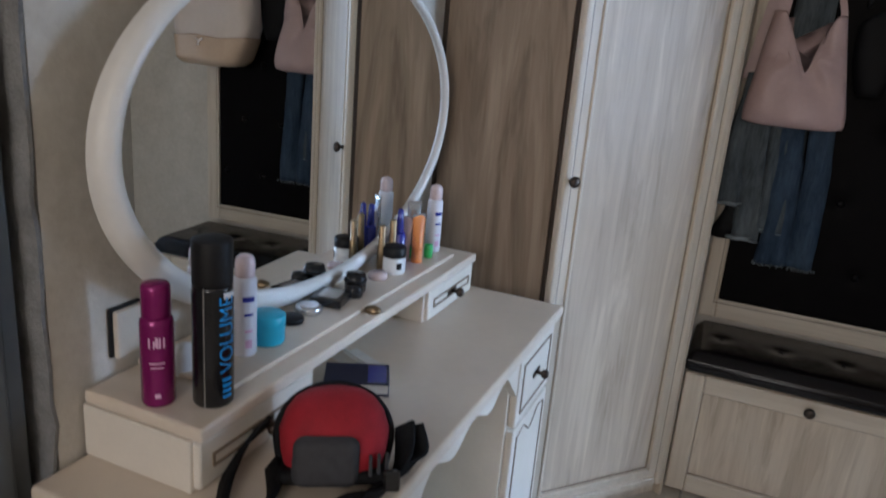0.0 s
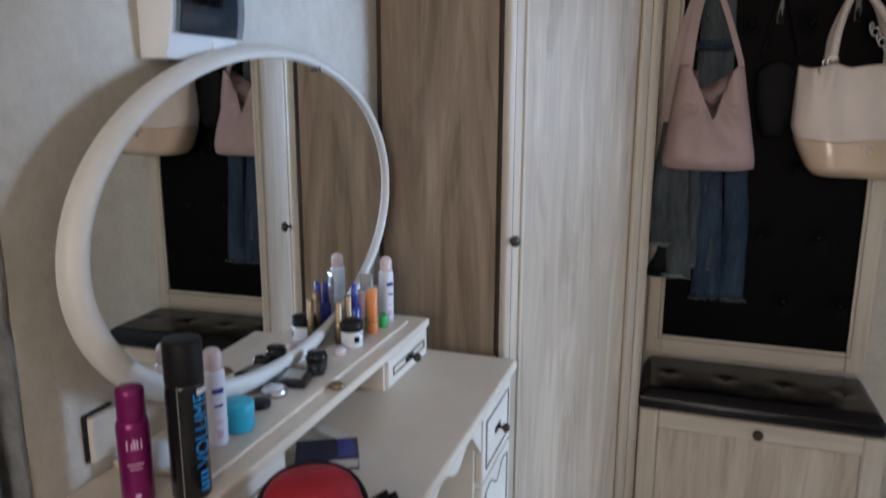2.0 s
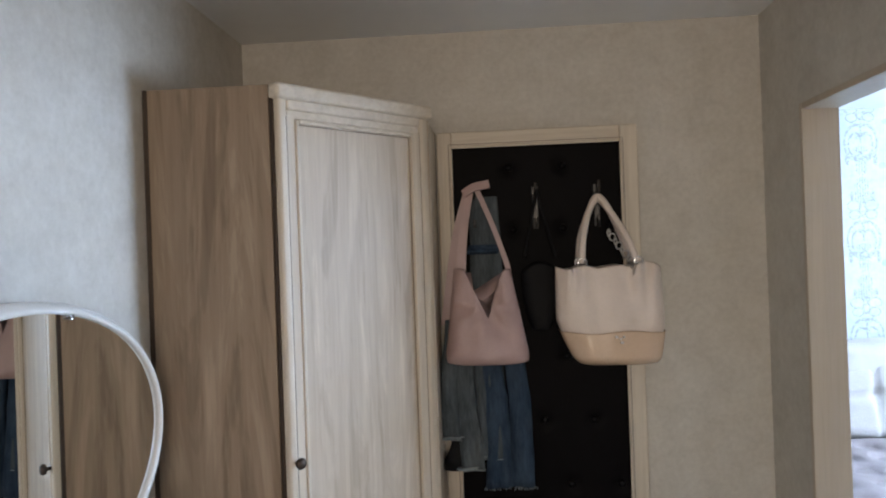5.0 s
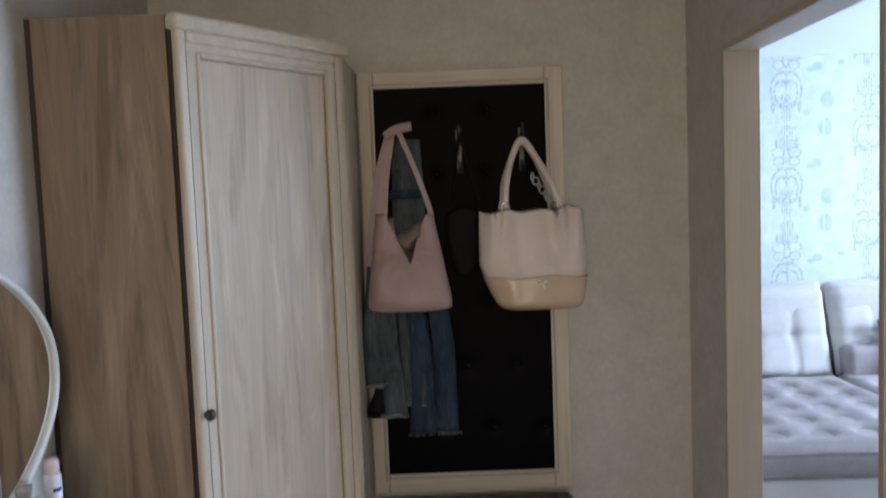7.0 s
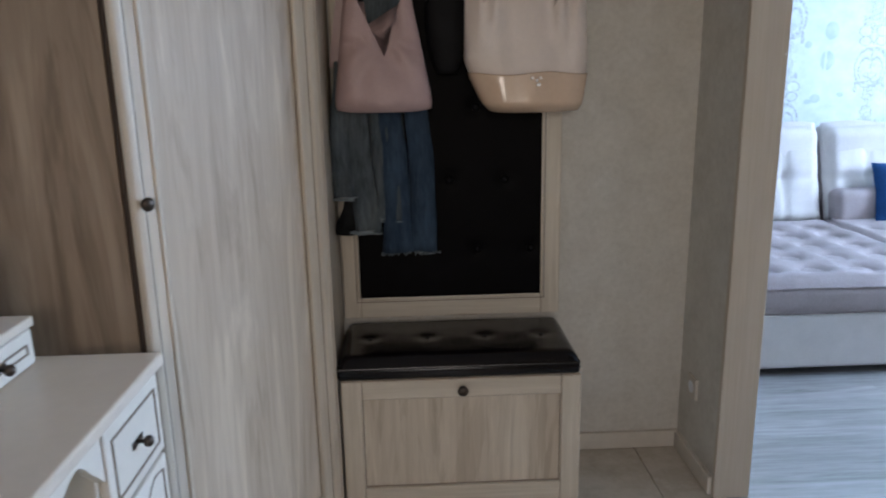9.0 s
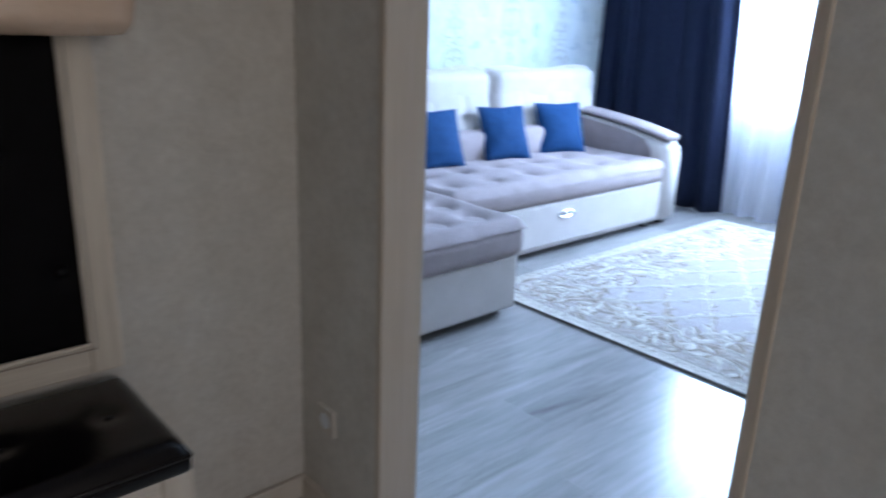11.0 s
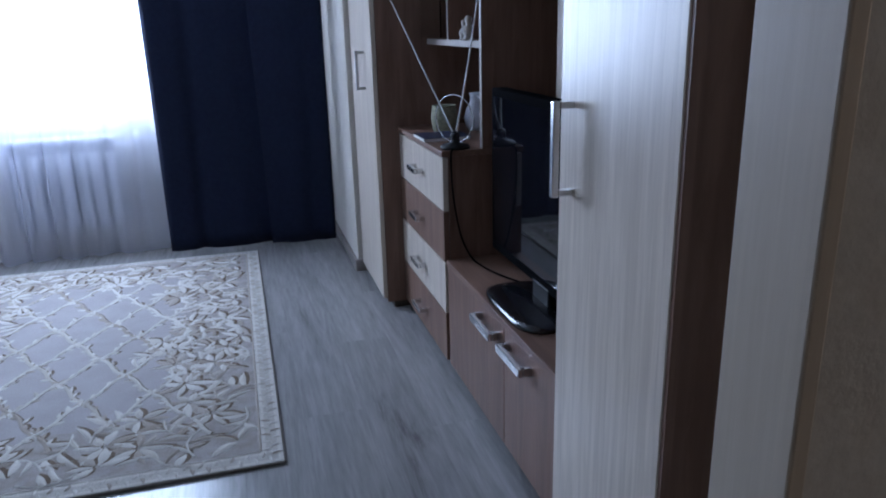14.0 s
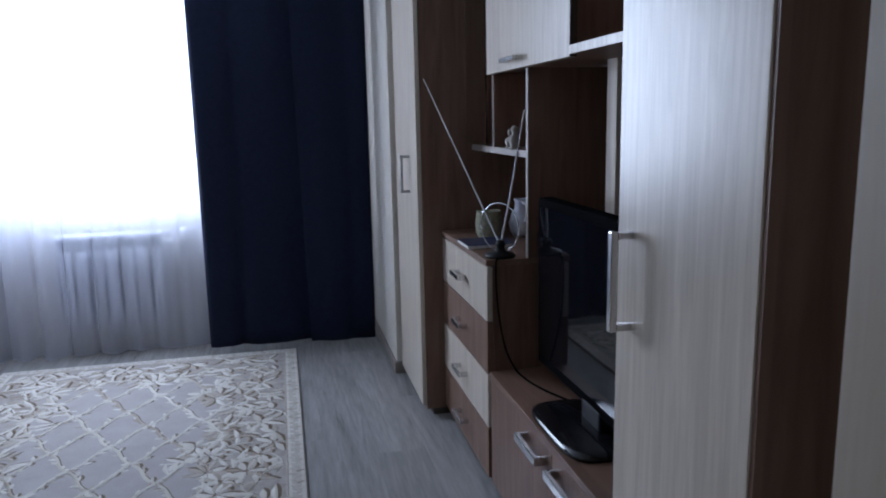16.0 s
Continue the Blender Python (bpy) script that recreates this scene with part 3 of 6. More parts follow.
# ---------------------------------------------------------------- hall: corner wardrobe
def wardrobe():
    ob = thing("corner_wardrobe", (2.2, -0.4, 0), "oak laminate corner wardrobe with a pale angled door", "wardrobe")
    top = 1.95
    p0, p1 = Vector((2.233, -0.758, 0)), Vector((2.582, -0.345, 0))
    part("side_panel", box(HX0 + 0.012, 2.227, -0.758, -0.738, 0.0, top + 0.020, 0.001), OAK_D, ob, "brown oak laminate side")
    part("wall_edging", box(HX0 + 0.001, HX0 + 0.012, -0.761, -0.738, 0, top + 0.020), EDGE, ob)
    part("right_side", box(2.567, 2.582, -0.335, -0.004, 0, top - 0.003, 0.001), OAK_L, ob)
    d = (p1 - p0)
    m = Matrix.Translation(p0) @ Matrix.Rotation(math.atan2(d.y, d.x), 4, "Z")
    w = d.length
    prism = bmesh.new()
    pts = [(HX0 + 0.02, -0.737), (2.218, -0.737), (2.566, -0.335), (2.566, -0.01), (HX0 + 0.02, -0.01)]
    lo = [prism.verts.new((x, y, top - 0.02)) for x, y in pts]
    hi = [prism.verts.new((x, y, top - 0.001)) for x, y in pts]
    prism.faces.new(lo[::-1]), prism.faces.new(hi)
    for i in range(5):
        prism.faces.new((lo[i], lo[(i + 1) % 5], hi[(i + 1) % 5], hi[i]))
    part("top_board", prism, OAK_H, ob)
    part("plinth", moved(box(0.01, w - 0.01, 0.012, 0.03, 0, 0.045), m), OAK_L, ob)
    part("door_gap", moved(box(0.0, 0.006, -0.004, 0.02, 0.0, top), m), EDGE, ob)
    door = part("door", moved(box(0.05, w - 0.055, -0.006, 0.010, 0.09, top - 0.055), m), OAK_L, ob, "pale oak framed door")
    # the frame of the door, with a raised moulding on both its edges
    inner_l, inner_r = 0.072, w - 0.076
    for a, b, c, e in ((0.006, 0.034, 0.030, inner_l - 0.010), (w - 0.040, w - 0.012, inner_r + 0.010, w - 0.036)):
        part("stile", moved(box(a, b, -0.022, 0.008, 0.045, top, 0.010, 4), m), OAK_F, door)
        part("stile_step", moved(box(c, e, -0.0145, 0.004, 0.09, top - 0.055, 0.004, 2), m), OAK_F, door)
    for a, b in ((inner_l - 0.012, inner_l), (inner_r, inner_r + 0.012)):
        part("moulding", moved(box(a, b, -0.019, 0.0, 0.10, top - 0.066, 0.005, 3), m), OAK_F, door)
    for a, b in ((0.034, 0.0362), (w - 0.0422, w - 0.040)):
        part("groove_line", moved(box(a, b, -0.0156, -0.008, 0.09, top - 0.058), m), GROOVE, door)
    part("rail", moved(box(0.034, w - 0.040, -0.020, 0.008, top - 0.044, top, 0.009, 4), m), OAK_FX, door)
    part("rail", moved(box(0.034, w - 0.040, -0.020, 0.008, 0.045, 0.078, 0.009, 4), m), OAK_FX, door)
    part("rail_step", moved(box(0.036, w - 0.042, -0.014, 0.004, top - 0.064, top - 0.040, 0.004, 2), m), OAK_FX, door)
    part("rail_step", moved(box(0.036, w - 0.042, -0.014, 0.004, 0.074, 0.098, 0.004, 2), m), OAK_FX, door)
    part("moulding", moved(box(inner_l, inner_r, -0.0185, 0.0, top - 0.076, top - 0.064, 0.005, 3), m), OAK_FX, door)
    part("moulding", moved(box(inner_l, inner_r, -0.0185, 0.0, 0.098, 0.110, 0.005, 3), m), OAK_FX, door)
    for a, c in ((inner_l, inner_l + 0.0025), (inner_r - 0.0025, inner_r)):
        part("groove_line", moved(box(a, c, -0.0085, -0.005, 0.110, top - 0.076), m), GROOVE, door)
    for a in (top - 0.0785, 0.110):
        part("groove_line", moved(box(inner_l + 0.0025, inner_r - 0.0025, -0.0085, -0.005, a, a + 0.0025), m), GROOVE, door)
    part("cornice", moved(box(-0.003, w + 0.003, -0.034, 0.012, top - 0.018, top + 0.022, 0.011, 4), m), OAK_FX, ob)
    k = lathe([(0.005, 0), (0.005, 0.010), (0.013, 0.014), (0.015, 0.021), (0.011, 0.027), (0.003, 0.029)], axis="y", seg=18)
    bmesh.ops.scale(k, vec=(1, -1, 1), verts=k.verts)
    moved(k, m @ Matrix.Translation((0.026, -0.021, 1.017)))
    part("knob", k, BRONZE, door, "dark bronze knob", True)
    part("right_post", moved(box(w - 0.012, w, -0.016, 0.016, 0, top, 0.003), m), OAK_L, ob)


wardrobe()


# ---------------------------------------------------------------- hall: coat rack panel and bench
def rack():
    ob = thing("coat_rack_panel", (2.93, -0.02, 0.5), "tufted black leatherette coat rack panel in a pale oak frame", "coat rack")
    x0, x1, z0, z1 = 2.589, 3.275, 0.505, 1.945
    part("frame_stile", box(x0, x0 + 0.052, -0.034, -0.002, z0, z1, 0.005, 3), OAK_F, ob)
    part("frame_stile", box(x1 - 0.06, x1, -0.034, -0.002, z0, z1, 0.005, 3), OAK_F, ob)
    part("frame_rail", box(x0 + 0.052, x1 - 0.06, -0.034, -0.002, z1 - 0.055, z1, 0.005, 3), OAK_FX, ob)
    part("frame_rail", box(x0 + 0.052, x1 - 0.06, -0.034, -0.002, z0, z0 + 0.065, 0.005, 3), OAK_FX, ob)
    for a, b, c, d in ((x0 + 0.044, x0 + 0.054, z0 + 0.06, z1 - 0.05), (x1 - 0.062, x1 - 0.052, z0 + 0.06, z1 - 0.05)):
        part("bead", box(a, b, -0.04, -0.03, c, d, 0.004, 2), OAK_F, ob)
    for c in (z0 + 0.058, z1 - 0.058):
        part("bead", box(x0 + 0.054, x1 - 0.062, -0.04, -0.03, c, c + 0.01, 0.004, 2), OAK_FX, ob)
    for a in (x0 + 0.040, x1 - 0.051):
        part("groove_line", box(a, a + 0.003, -0.0352, -0.030, z0 + 0.05, z1 - 0.045), GROOVE, ob)
    for a in (z0 + 0.052, z1 - 0.045):
        part("groove_line", box(x0 + 0.043, x1 - 0.051, -0.0352, -0.030, a, a + 0.003), GROOVE, ob)
    xs = [2.76, 2.93, 3.10]
    zs = [0.72, 0.94, 1.16, 1.38, 1.60, 1.815]
    studs = [(x + (0.0 if i % 2 else 0.085), z) for i, z in enumerate(zs) for x in xs if x + (0.0 if i % 2 else 0.085) < 3.2]
    studs = [(2.835, 1.815), (3.02, 1.815)] + [s for s in studs if s[1] < 1.8]

    def face(u, v):
        x, z = x0 + 0.05 + u * (x1 - x0 - 0.108), z0 + 0.063 + v * (z1 - z0 - 0.116)
        y = -0.026
        for sx, sz in studs:
            y += 0.009 * math.exp(-((x - sx) ** 2 + (z - sz) ** 2) / 0.0007)
        return x, y, z
    part("padding", sheet(60, 120, face, 0.012), LEATHER_M, ob, "tufted black leatherette", True)
    for sx, sz in studs:
        b = lathe([(0.014, 0), (0.013, 0.005), (0.008, 0.010), (0.001, 0.012)], axis="y", seg=14)
        bmesh.ops.scale(b, vec=(1, -1, 1), verts=b.verts)
        part("button", moved(b, Matrix.Translation((sx, -0.018, sz))), STUD, ob, "", True)
    for hx in (2.714, 2.923, 3.132):
        bm = box(hx - 0.010, hx + 0.010, -0.034, -0.024, 1.600, 1.742, 0.003)
        box(hx - 0.013, hx + 0.013, -0.036, -0.024, 1.716, 1.746, 0.003, bm=bm)
        tube(arc([(hx, -0.032, 1.70), (hx, -0.062, 1.712), (hx, -0.078, 1.735), (hx, -0.074, 1.755)]), 0.006, bm=bm)
        tube(arc([(hx, -0.032, 1.625), (hx, -0.052, 1.607), (hx, -0.066, 1.618), (hx, -0.068, 1.638)]), 0.0055, bm=bm)
        part("hook", bm, HOOK, ob, "dark nickel double hook")


def bench():
    ob = thing("shoe_bench", (2.94, -0.17, 0), "pale oak shoe bench with a black padded seat", "bench")
    x0, x1, y0, z1 = 2.594, 3.289, -0.312, 0.42
    part("side", box(x0, x0 + 0.016, y0 + 0.02, -0.004, 0, z1, 0.001), OAK_L, ob)
    part("side", box(x1 - 0.016, x1, y0 + 0.02, -0.004, 0, z1, 0.001), OAK_L, ob)
    part("bottom", box(x0 + 0.016, x1 - 0.016, y0 + 0.03, -0.004, 0.01, 0.03), OAK_H, ob)
    part("back", box(x0 + 0.016, x1 - 0.016, -0.012, -0.004, 0.03, z1), OAK_H, ob)
    part("top_board", box(x0, x1, y0 - 0.008, -0.004, z1, z1 + 0.014, 0.002), CREAM, ob)
    flap = part("flap_door", box(x0 + 0.055, x1 - 0.055, y0, y0 + 0.014, 0.075, z1 - 0.06), OAK_L, ob, "pale oak framed flap")
    part("stile", box(x0 + 0.002, x0 + 0.06, y0 - 0.012, y0 + 0.014, 0.015, z1 - 0.004, 0.006, 3), OAK_F, flap)
    part("stile", box(x1 - 0.06, x1 - 0.002, y0 - 0.012, y0 + 0.014, 0.015, z1 - 0.004, 0.006, 3), OAK_F, flap)
    part("rail", box(x0 + 0.06, x1 - 0.06, y0 - 0.012, y0 + 0.014, z1 - 0.062, z1 - 0.004, 0.006, 3), OAK_FX, flap)
    part("rail", box(x0 + 0.06, x1 - 0.06, y0 - 0.012, y0 + 0.014, 0.015, 0.075, 0.006, 3), OAK_FX, flap)
    for a, c in ((x0 + 0.061, x0 + 0.0635), (x1 - 0.0635, x1 - 0.061)):
        part("groove_line", box(a, c, y0 - 0.002, y0 + 0.002, 0.076, z1 - 0.063), GROOVE, flap)
    for a in (0.0762, z1 - 0.0655):
        part("groove_line", box(x0 + 0.0635, x1 - 0.0635, y0 - 0.002, y0 + 0.002, a, a + 0.0025), GROOVE, flap)
    k = lathe([(0.006, 0), (0.006, 0.008), (0.014, 0.012), (0.016, 0.02), (0.011, 0.026), (0.002, 0.028)], axis="y", seg=18)
    bmesh.ops.scale(k, vec=(1, -1, 1), verts=k.verts)
    part("knob", moved(k, Matrix.Translation((2.944, y0 - 0.012, 0.385))), BRONZE, flap, "dark bronze knob", True)
    # the padded seat
    cx0, cx1, cy0, cy1, cz0, cz1 = 2.592, 3.274, -0.362, -0.036, 0.434, 0.50
    pts = [(cx0 + (cx1 - cx0) * (i + 0.5) / 4, -0.20) for i in range(4)]

    def top(u, v):
        x, y = cx0 + u * (cx1 - cx0), cy0 + v * (cy1 - cy0)
        e = min(u * 0.68, (1 - u) * 0.68, v * 0.33, (1 - v) * 0.33)
        z = cz1 - 0.030 * max(0, 1 - e / 0.03) ** 2
        for px, py in pts:
            z -= 0.006 * math.exp(-((x - px) ** 2 + (y - py) ** 2) / 0.0007)
        z += 0.0012 * noise.noise(Vector((x * 9, y * 14, 0)))
        return x, y, z
    bm = sheet(56, 30, top)
    box(cx0, cx1, cy0, cy1, cz0, cz1 - 0.028, 0.012, 3, bm=bm)
    cush = part("seat_pad", bm, LEATHER, ob, "black padded leatherette seat", True)
    part("piping", tube([(cx0 + 0.004, cy0 - 0.001, cz1 - 0.03), (cx1 - 0.004, cy0 - 0.001, cz1 - 0.03)], 0.004, 8), LEATHER, cush)
    for px, py in pts:
        part("button", moved(lathe([(0.010, 0), (0.009, 0.004), (0.004, 0.007), (0.001, 0.0075)], seg=12), Matrix.Translation((px, py, cz1 - 0.010))), STUD, cush, "", True)


rack()
bench()


# ---------------------------------------------------------------- hall: dressing table
TX0, TX1, TY0, TY1, TZ = 1.905, 2.322, -1.955, -0.885, 0.746
SX1, SY0, SY1, SZ = 2.105, -1.865, -0.925, 0.842


def framed_front(parent, name, x, y0, y1, z0, z1, handle=True, arched=False, knob_dy=0.0):
    """A cream front that faces +x, with a thin brown line frame and a small drop knob."""
    f = part(name, box(x - 0.012, x + 0.006, y0, y1, z0, z1, 0.004, 2), CREAM_L, parent, "cream front with a brown patina line")
    bm = bmesh.new()
    a, t = 0.024, 0.0035
    ya, yb, za, zb = y0 + a, y1 - a, z0 + a, z1 - a
    box(x + 0.004, x + 0.0085, ya, yb, za, za + t, bm=bm)
    box(x + 0.004, x + 0.0085, ya, ya + t, za + t, zb, bm=bm)
    box(x + 0.004, x + 0.0085, yb - t, yb, za + t, zb, bm=bm)
    if arched:
        tube(arc([(x + 0.006, ya, zb), (x + 0.006, (ya * 3 + yb) / 4, zb + 0.006), (x + 0.006, (ya + yb) / 2, zb - 0.022), (x + 0.006, (ya + yb * 3) / 4, zb + 0.006), (x + 0.006, yb, zb)]), t * 0.7, 6, bm=bm)
    else:
        box(x + 0.004, x + 0.0085, ya + t, yb - t, zb - t, zb, bm=bm)
    part("line_frame", bm, PATINA, f)
    if handle:
        cy, cz = (y0 + y1) / 2 + knob_dy, (z0 + z1) / 2
        bm = box(x + 0.006, x + 0.009, cy - 0.024, cy + 0.024, cz - 0.007, cz + 0.007, 0.002)
        join(bm, lathe([(0.004, 0.006), (0.004, 0.018), (0.010, 0.022), (0.011, 0.03), (0.006, 0.035), (0.001, 0.036)], (x, cy, cz), 14, "x"))
        part("knob", bm, BRONZE, f, "aged bronze knob", True)
    return f


def dressing_table():
    ob = thing("dressing_table", (2.09, -1.4, 0), "cream dressing table with carved apron and drawer shelf", "dressing table")
    part("tabletop", box(TX0, TX1, TY0, TY1, TZ - 0.026, TZ, 0.007, 3), CREAM, ob)
    for y0, y1 in ((-1.165, TY1 - 0.012), (TY0 + 0.012, -1.675)):
        part("pedestal", box(TX0 + 0.01, TX1 - 0.03, y0, y1, 0.0, TZ - 0.026, 0.003), CREAM_L, ob)
        framed_front(ob, "drawer", TX1 - 0.018, y0 + 0.008, y1 - 0.008, 0.55, TZ - 0.034)
        framed_front(ob, "cupboard_door", TX1 - 0.018, y0 + 0.008, y1 - 0.008, 0.06, 0.54, True, True, -0.06)
    # the wavy apron between the pedestals
    bm = bmesh.new()
    n = 60
    ya, yb = -1.675, -1.165
    fr, bk = [], []
    for i in range(n + 1):
        t = i / n
        s = min(t, 1 - t) * 2
        depth = 0.032 + 0.055 * max(0, 1 - s / 0.32) ** 1.5 + 0.014 * math.cos(s * math.pi * 3) * (1 if s > 0.18 else 0.2)
        y = ya + (yb - ya) * t
        fr.append((bm.verts.new((TX1 - 0.014, y, TZ - 0.026)), bm.verts.new((TX1 - 0.014, y, TZ - 0.026 - depth))))
        bk.append((bm.verts.new((TX1 - 0.030, y, TZ - 0.026)), bm.verts.new((TX1 - 0.030, y, TZ - 0.026 - depth))))
    for i in range(n):
        bm.faces.new((fr[i][0], fr[i + 1][0], fr[i + 1][1], fr[i][1]))
        bm.faces.new((bk[i][0], bk[i][1], bk[i + 1][1], bk[i + 1][0]))
        bm.faces.new((fr[i][1], fr[i + 1][1], bk[i + 1][1], bk[i][1]))
    part("apron", bm, CREAM_L, ob, "carved wavy apron")
    part("back_panel", box(TX0 + 0.004, TX0 + 0.016, -1.675, -1.165, 0.3, TZ - 0.026), CREAM_L, ob)
    # drawer shelf on the top
    part("shelf_board", box(TX0, SX1, SY0, SY1, SZ - 0.02, SZ, 0.004, 2), CREAM, ob)
    part("shelf_step", box(TX0, 2.072, -1.772, -0.985, SZ, SZ + 0.008, 0.003), CREAM, ob)
    for y0, y1 in ((-1.18, SY1 + 0.003), (SY0 - 0.003, -1.60)):
        part("drawer_box", box(TX0, SX1 - 0.016, y0, y1, TZ, SZ - 0.02, 0.002), CREAM_L, ob)
        framed_front(ob, "small_drawer", SX1 - 0.012, y0 + 0.006, y1 - 0.006, TZ + 0.004, SZ - 0.024)
    part("shelf_back", box(TX0, TX0 + 0.01, -1.60, -1.18, TZ, SZ - 0.02), CREAM_L, ob)


dressing_table()


def oval_mirror():
    yc, zc, a, b, x = -1.350, 1.158, 0.538, 0.314, 1.968
    yi, zi, ai, bi = yc, zc + 0.008, 0.511, 0.283
    ob = thing("oval_mirror", (x, yc, zc - b), "large oval mirror in a smooth cream frame", "mirror")
    n = 112

    def band_ring(prof):
        bm = bmesh.new()
        rings = []
        for i in range(n):
            t = 2 * math.pi * i / n
            c, s = math.cos(t), math.sin(t)
            rings.append([bm.verts.new((x + h, yc * (1 - k) + yi * k + (a * (1 - k) + ai * k) * c, zc * (1 - k) + zi * k + (b * (1 - k) + bi * k) * s)) for k, h in prof])
        for i in range(n):
            for k in range(len(prof) - 1):
                p, q = rings[i], rings[(i + 1) % n]
                bm.faces.new((p[k], p[k + 1], q[k + 1], q[k]))
        return bm
    part("frame", band_ring([(0, -0.022), (0, -0.012), (0.12, -0.004), (0.45, 0.006), (0.85, 0.010), (1, 0.005), (1, -0.010), (0, -0.022)]), FRAME_W, ob, "cream moulded frame", True, Matrix.Rotation(0.029, 4, "Z"))
    bm = bmesh.new()
    fr = [bm.verts.new((x - 0.001, yi + (ai + 0.004) * math.cos(2 * math.pi * i / n), zi + (bi + 0.004) * math.sin(2 * math.pi * i / n))) for i in range(n)]
    bk = [bm.verts.new((x - 0.006, v.co.y, v.co.z)) for v in fr]
    bm.faces.new(fr), bm.faces.new(bk[::-1])
    for i in range(n):
        bm.faces.new((fr[i], fr[(i + 1) % n], bk[(i + 1) % n], bk[i]))
    turn = Matrix.Rotation(0.029, 4, "Z")
    part("mirror_glass", bm, MIRROR, ob, rot=turn)
    part("clip", box(x - 0.004, x + 0.004, yc + 0.136, yc + 0.146, zi + bi - 0.020, zi + bi - 0.008, 0.001), SMOKED, ob, "clear mirror clip")
    # the carrier behind the glass
    part("back_board", box(HX0, x - 0.014, yc - 0.25, yc + 0.25, zc - b + 0.06, zc + b - 0.07, 0.003), CREAM_L, ob)


oval_mirror()


def fuse_box():
    ob = thing("fuse_box", (1.9, -1.5, 1.434), "white plastic fuse box with a smoked window on the wall", "fuse box")
    y0, y1, z0, z1, x1 = -1.635, -1.460, 1.437, 1.618, 1.942
    tall = z1 - z0

    def skin(v, out=0.0):
        return x1 + 0.017 * math.sin(math.pi * v) + out
    bm = bmesh.new()
    n = 16
    rows = []
    for i in range(n + 1):
        v = i / n
        z = z0 + tall * v
        rows.append([bm.verts.new(c) for c in ((HX0, y0, z), (skin(v), y0 + 0.003, z), (skin(v), y1 - 0.003, z), (HX0, y1, z))])
    for a, b in zip(rows, rows[1:]):
        for k in range(3):
            bm.faces.new((a[k], b[k], b[k + 1], a[k + 1]))
    bm.faces.new(rows[0]), bm.faces.new(rows[-1][::-1])
    part("housing", bm, WHITE_P, ob)
    part("recess", sheet(2, 14, lambda u, v: (skin(0.21 + 0.58 * v, 0.0008), y0 + 0.014 + u * (y1 - y0 - 0.020), z0 + tall * (0.21 + 0.58 * v)), 0.0006), plain("grey_recess", (0.20, 0.22, 0.24), 0.5), ob)
    win = sheet(2, 14, lambda u, v: (skin(0.20 + 0.60 * v, 0.012), y0 + 0.012 + u * (y1 - y0 - 0.016), z0 + tall * (0.20 + 0.60 * v)), 0.002)
    part("flap_window", win, SMOKED, ob, "smoked see-through flap")
    for i in range(6):
        y = y0 + 0.030 + i * 0.0155
        part("breaker", box(x1 + 0.016, x1 + 0.024, y, y + 0.011, z0 + 0.082, z0 + 0.098, 0.001), plain("grey_breaker", (0.02, 0.022, 0.025), 0.5) if i == 0 else bpy.data.materials["grey_breaker"], ob)
    part("latch", box(x1 + 0.004, x1 + 0.012, (y0 + y1) / 2 + 0.02, (y0 + y1) / 2 + 0.05, z0 + 0.018, z0 + 0.032, 0.002), WHITE_P, ob)


fuse_box()


# ---------------------------------------------------------------- living room: sofa
def tufted(x0, x1, y0, y1, z1, drop, studs, nu=60, nv=40, dip=0.03, edge=0.05):
    def top(u, v):
        x, y = x0 + u * (x1 - x0), y0 + v * (y1 - y0)
        e = min(x - x0, x1 - x, y - y0, y1 - y)
        z = z1 - drop * max(0, 1 - e / edge) ** 2.2
        for px, py in studs:
            d2 = (x - px) ** 2 + (y - py) ** 2
            z -= dip * math.exp(-d2 / 0.0022) + dip * 0.35 * math.exp(-d2 / 0.012)
        return x, y, z + 0.003 * noise.noise(Vector((x * 9, y * 9, 3)))
    return sheet(nu, nv, top)


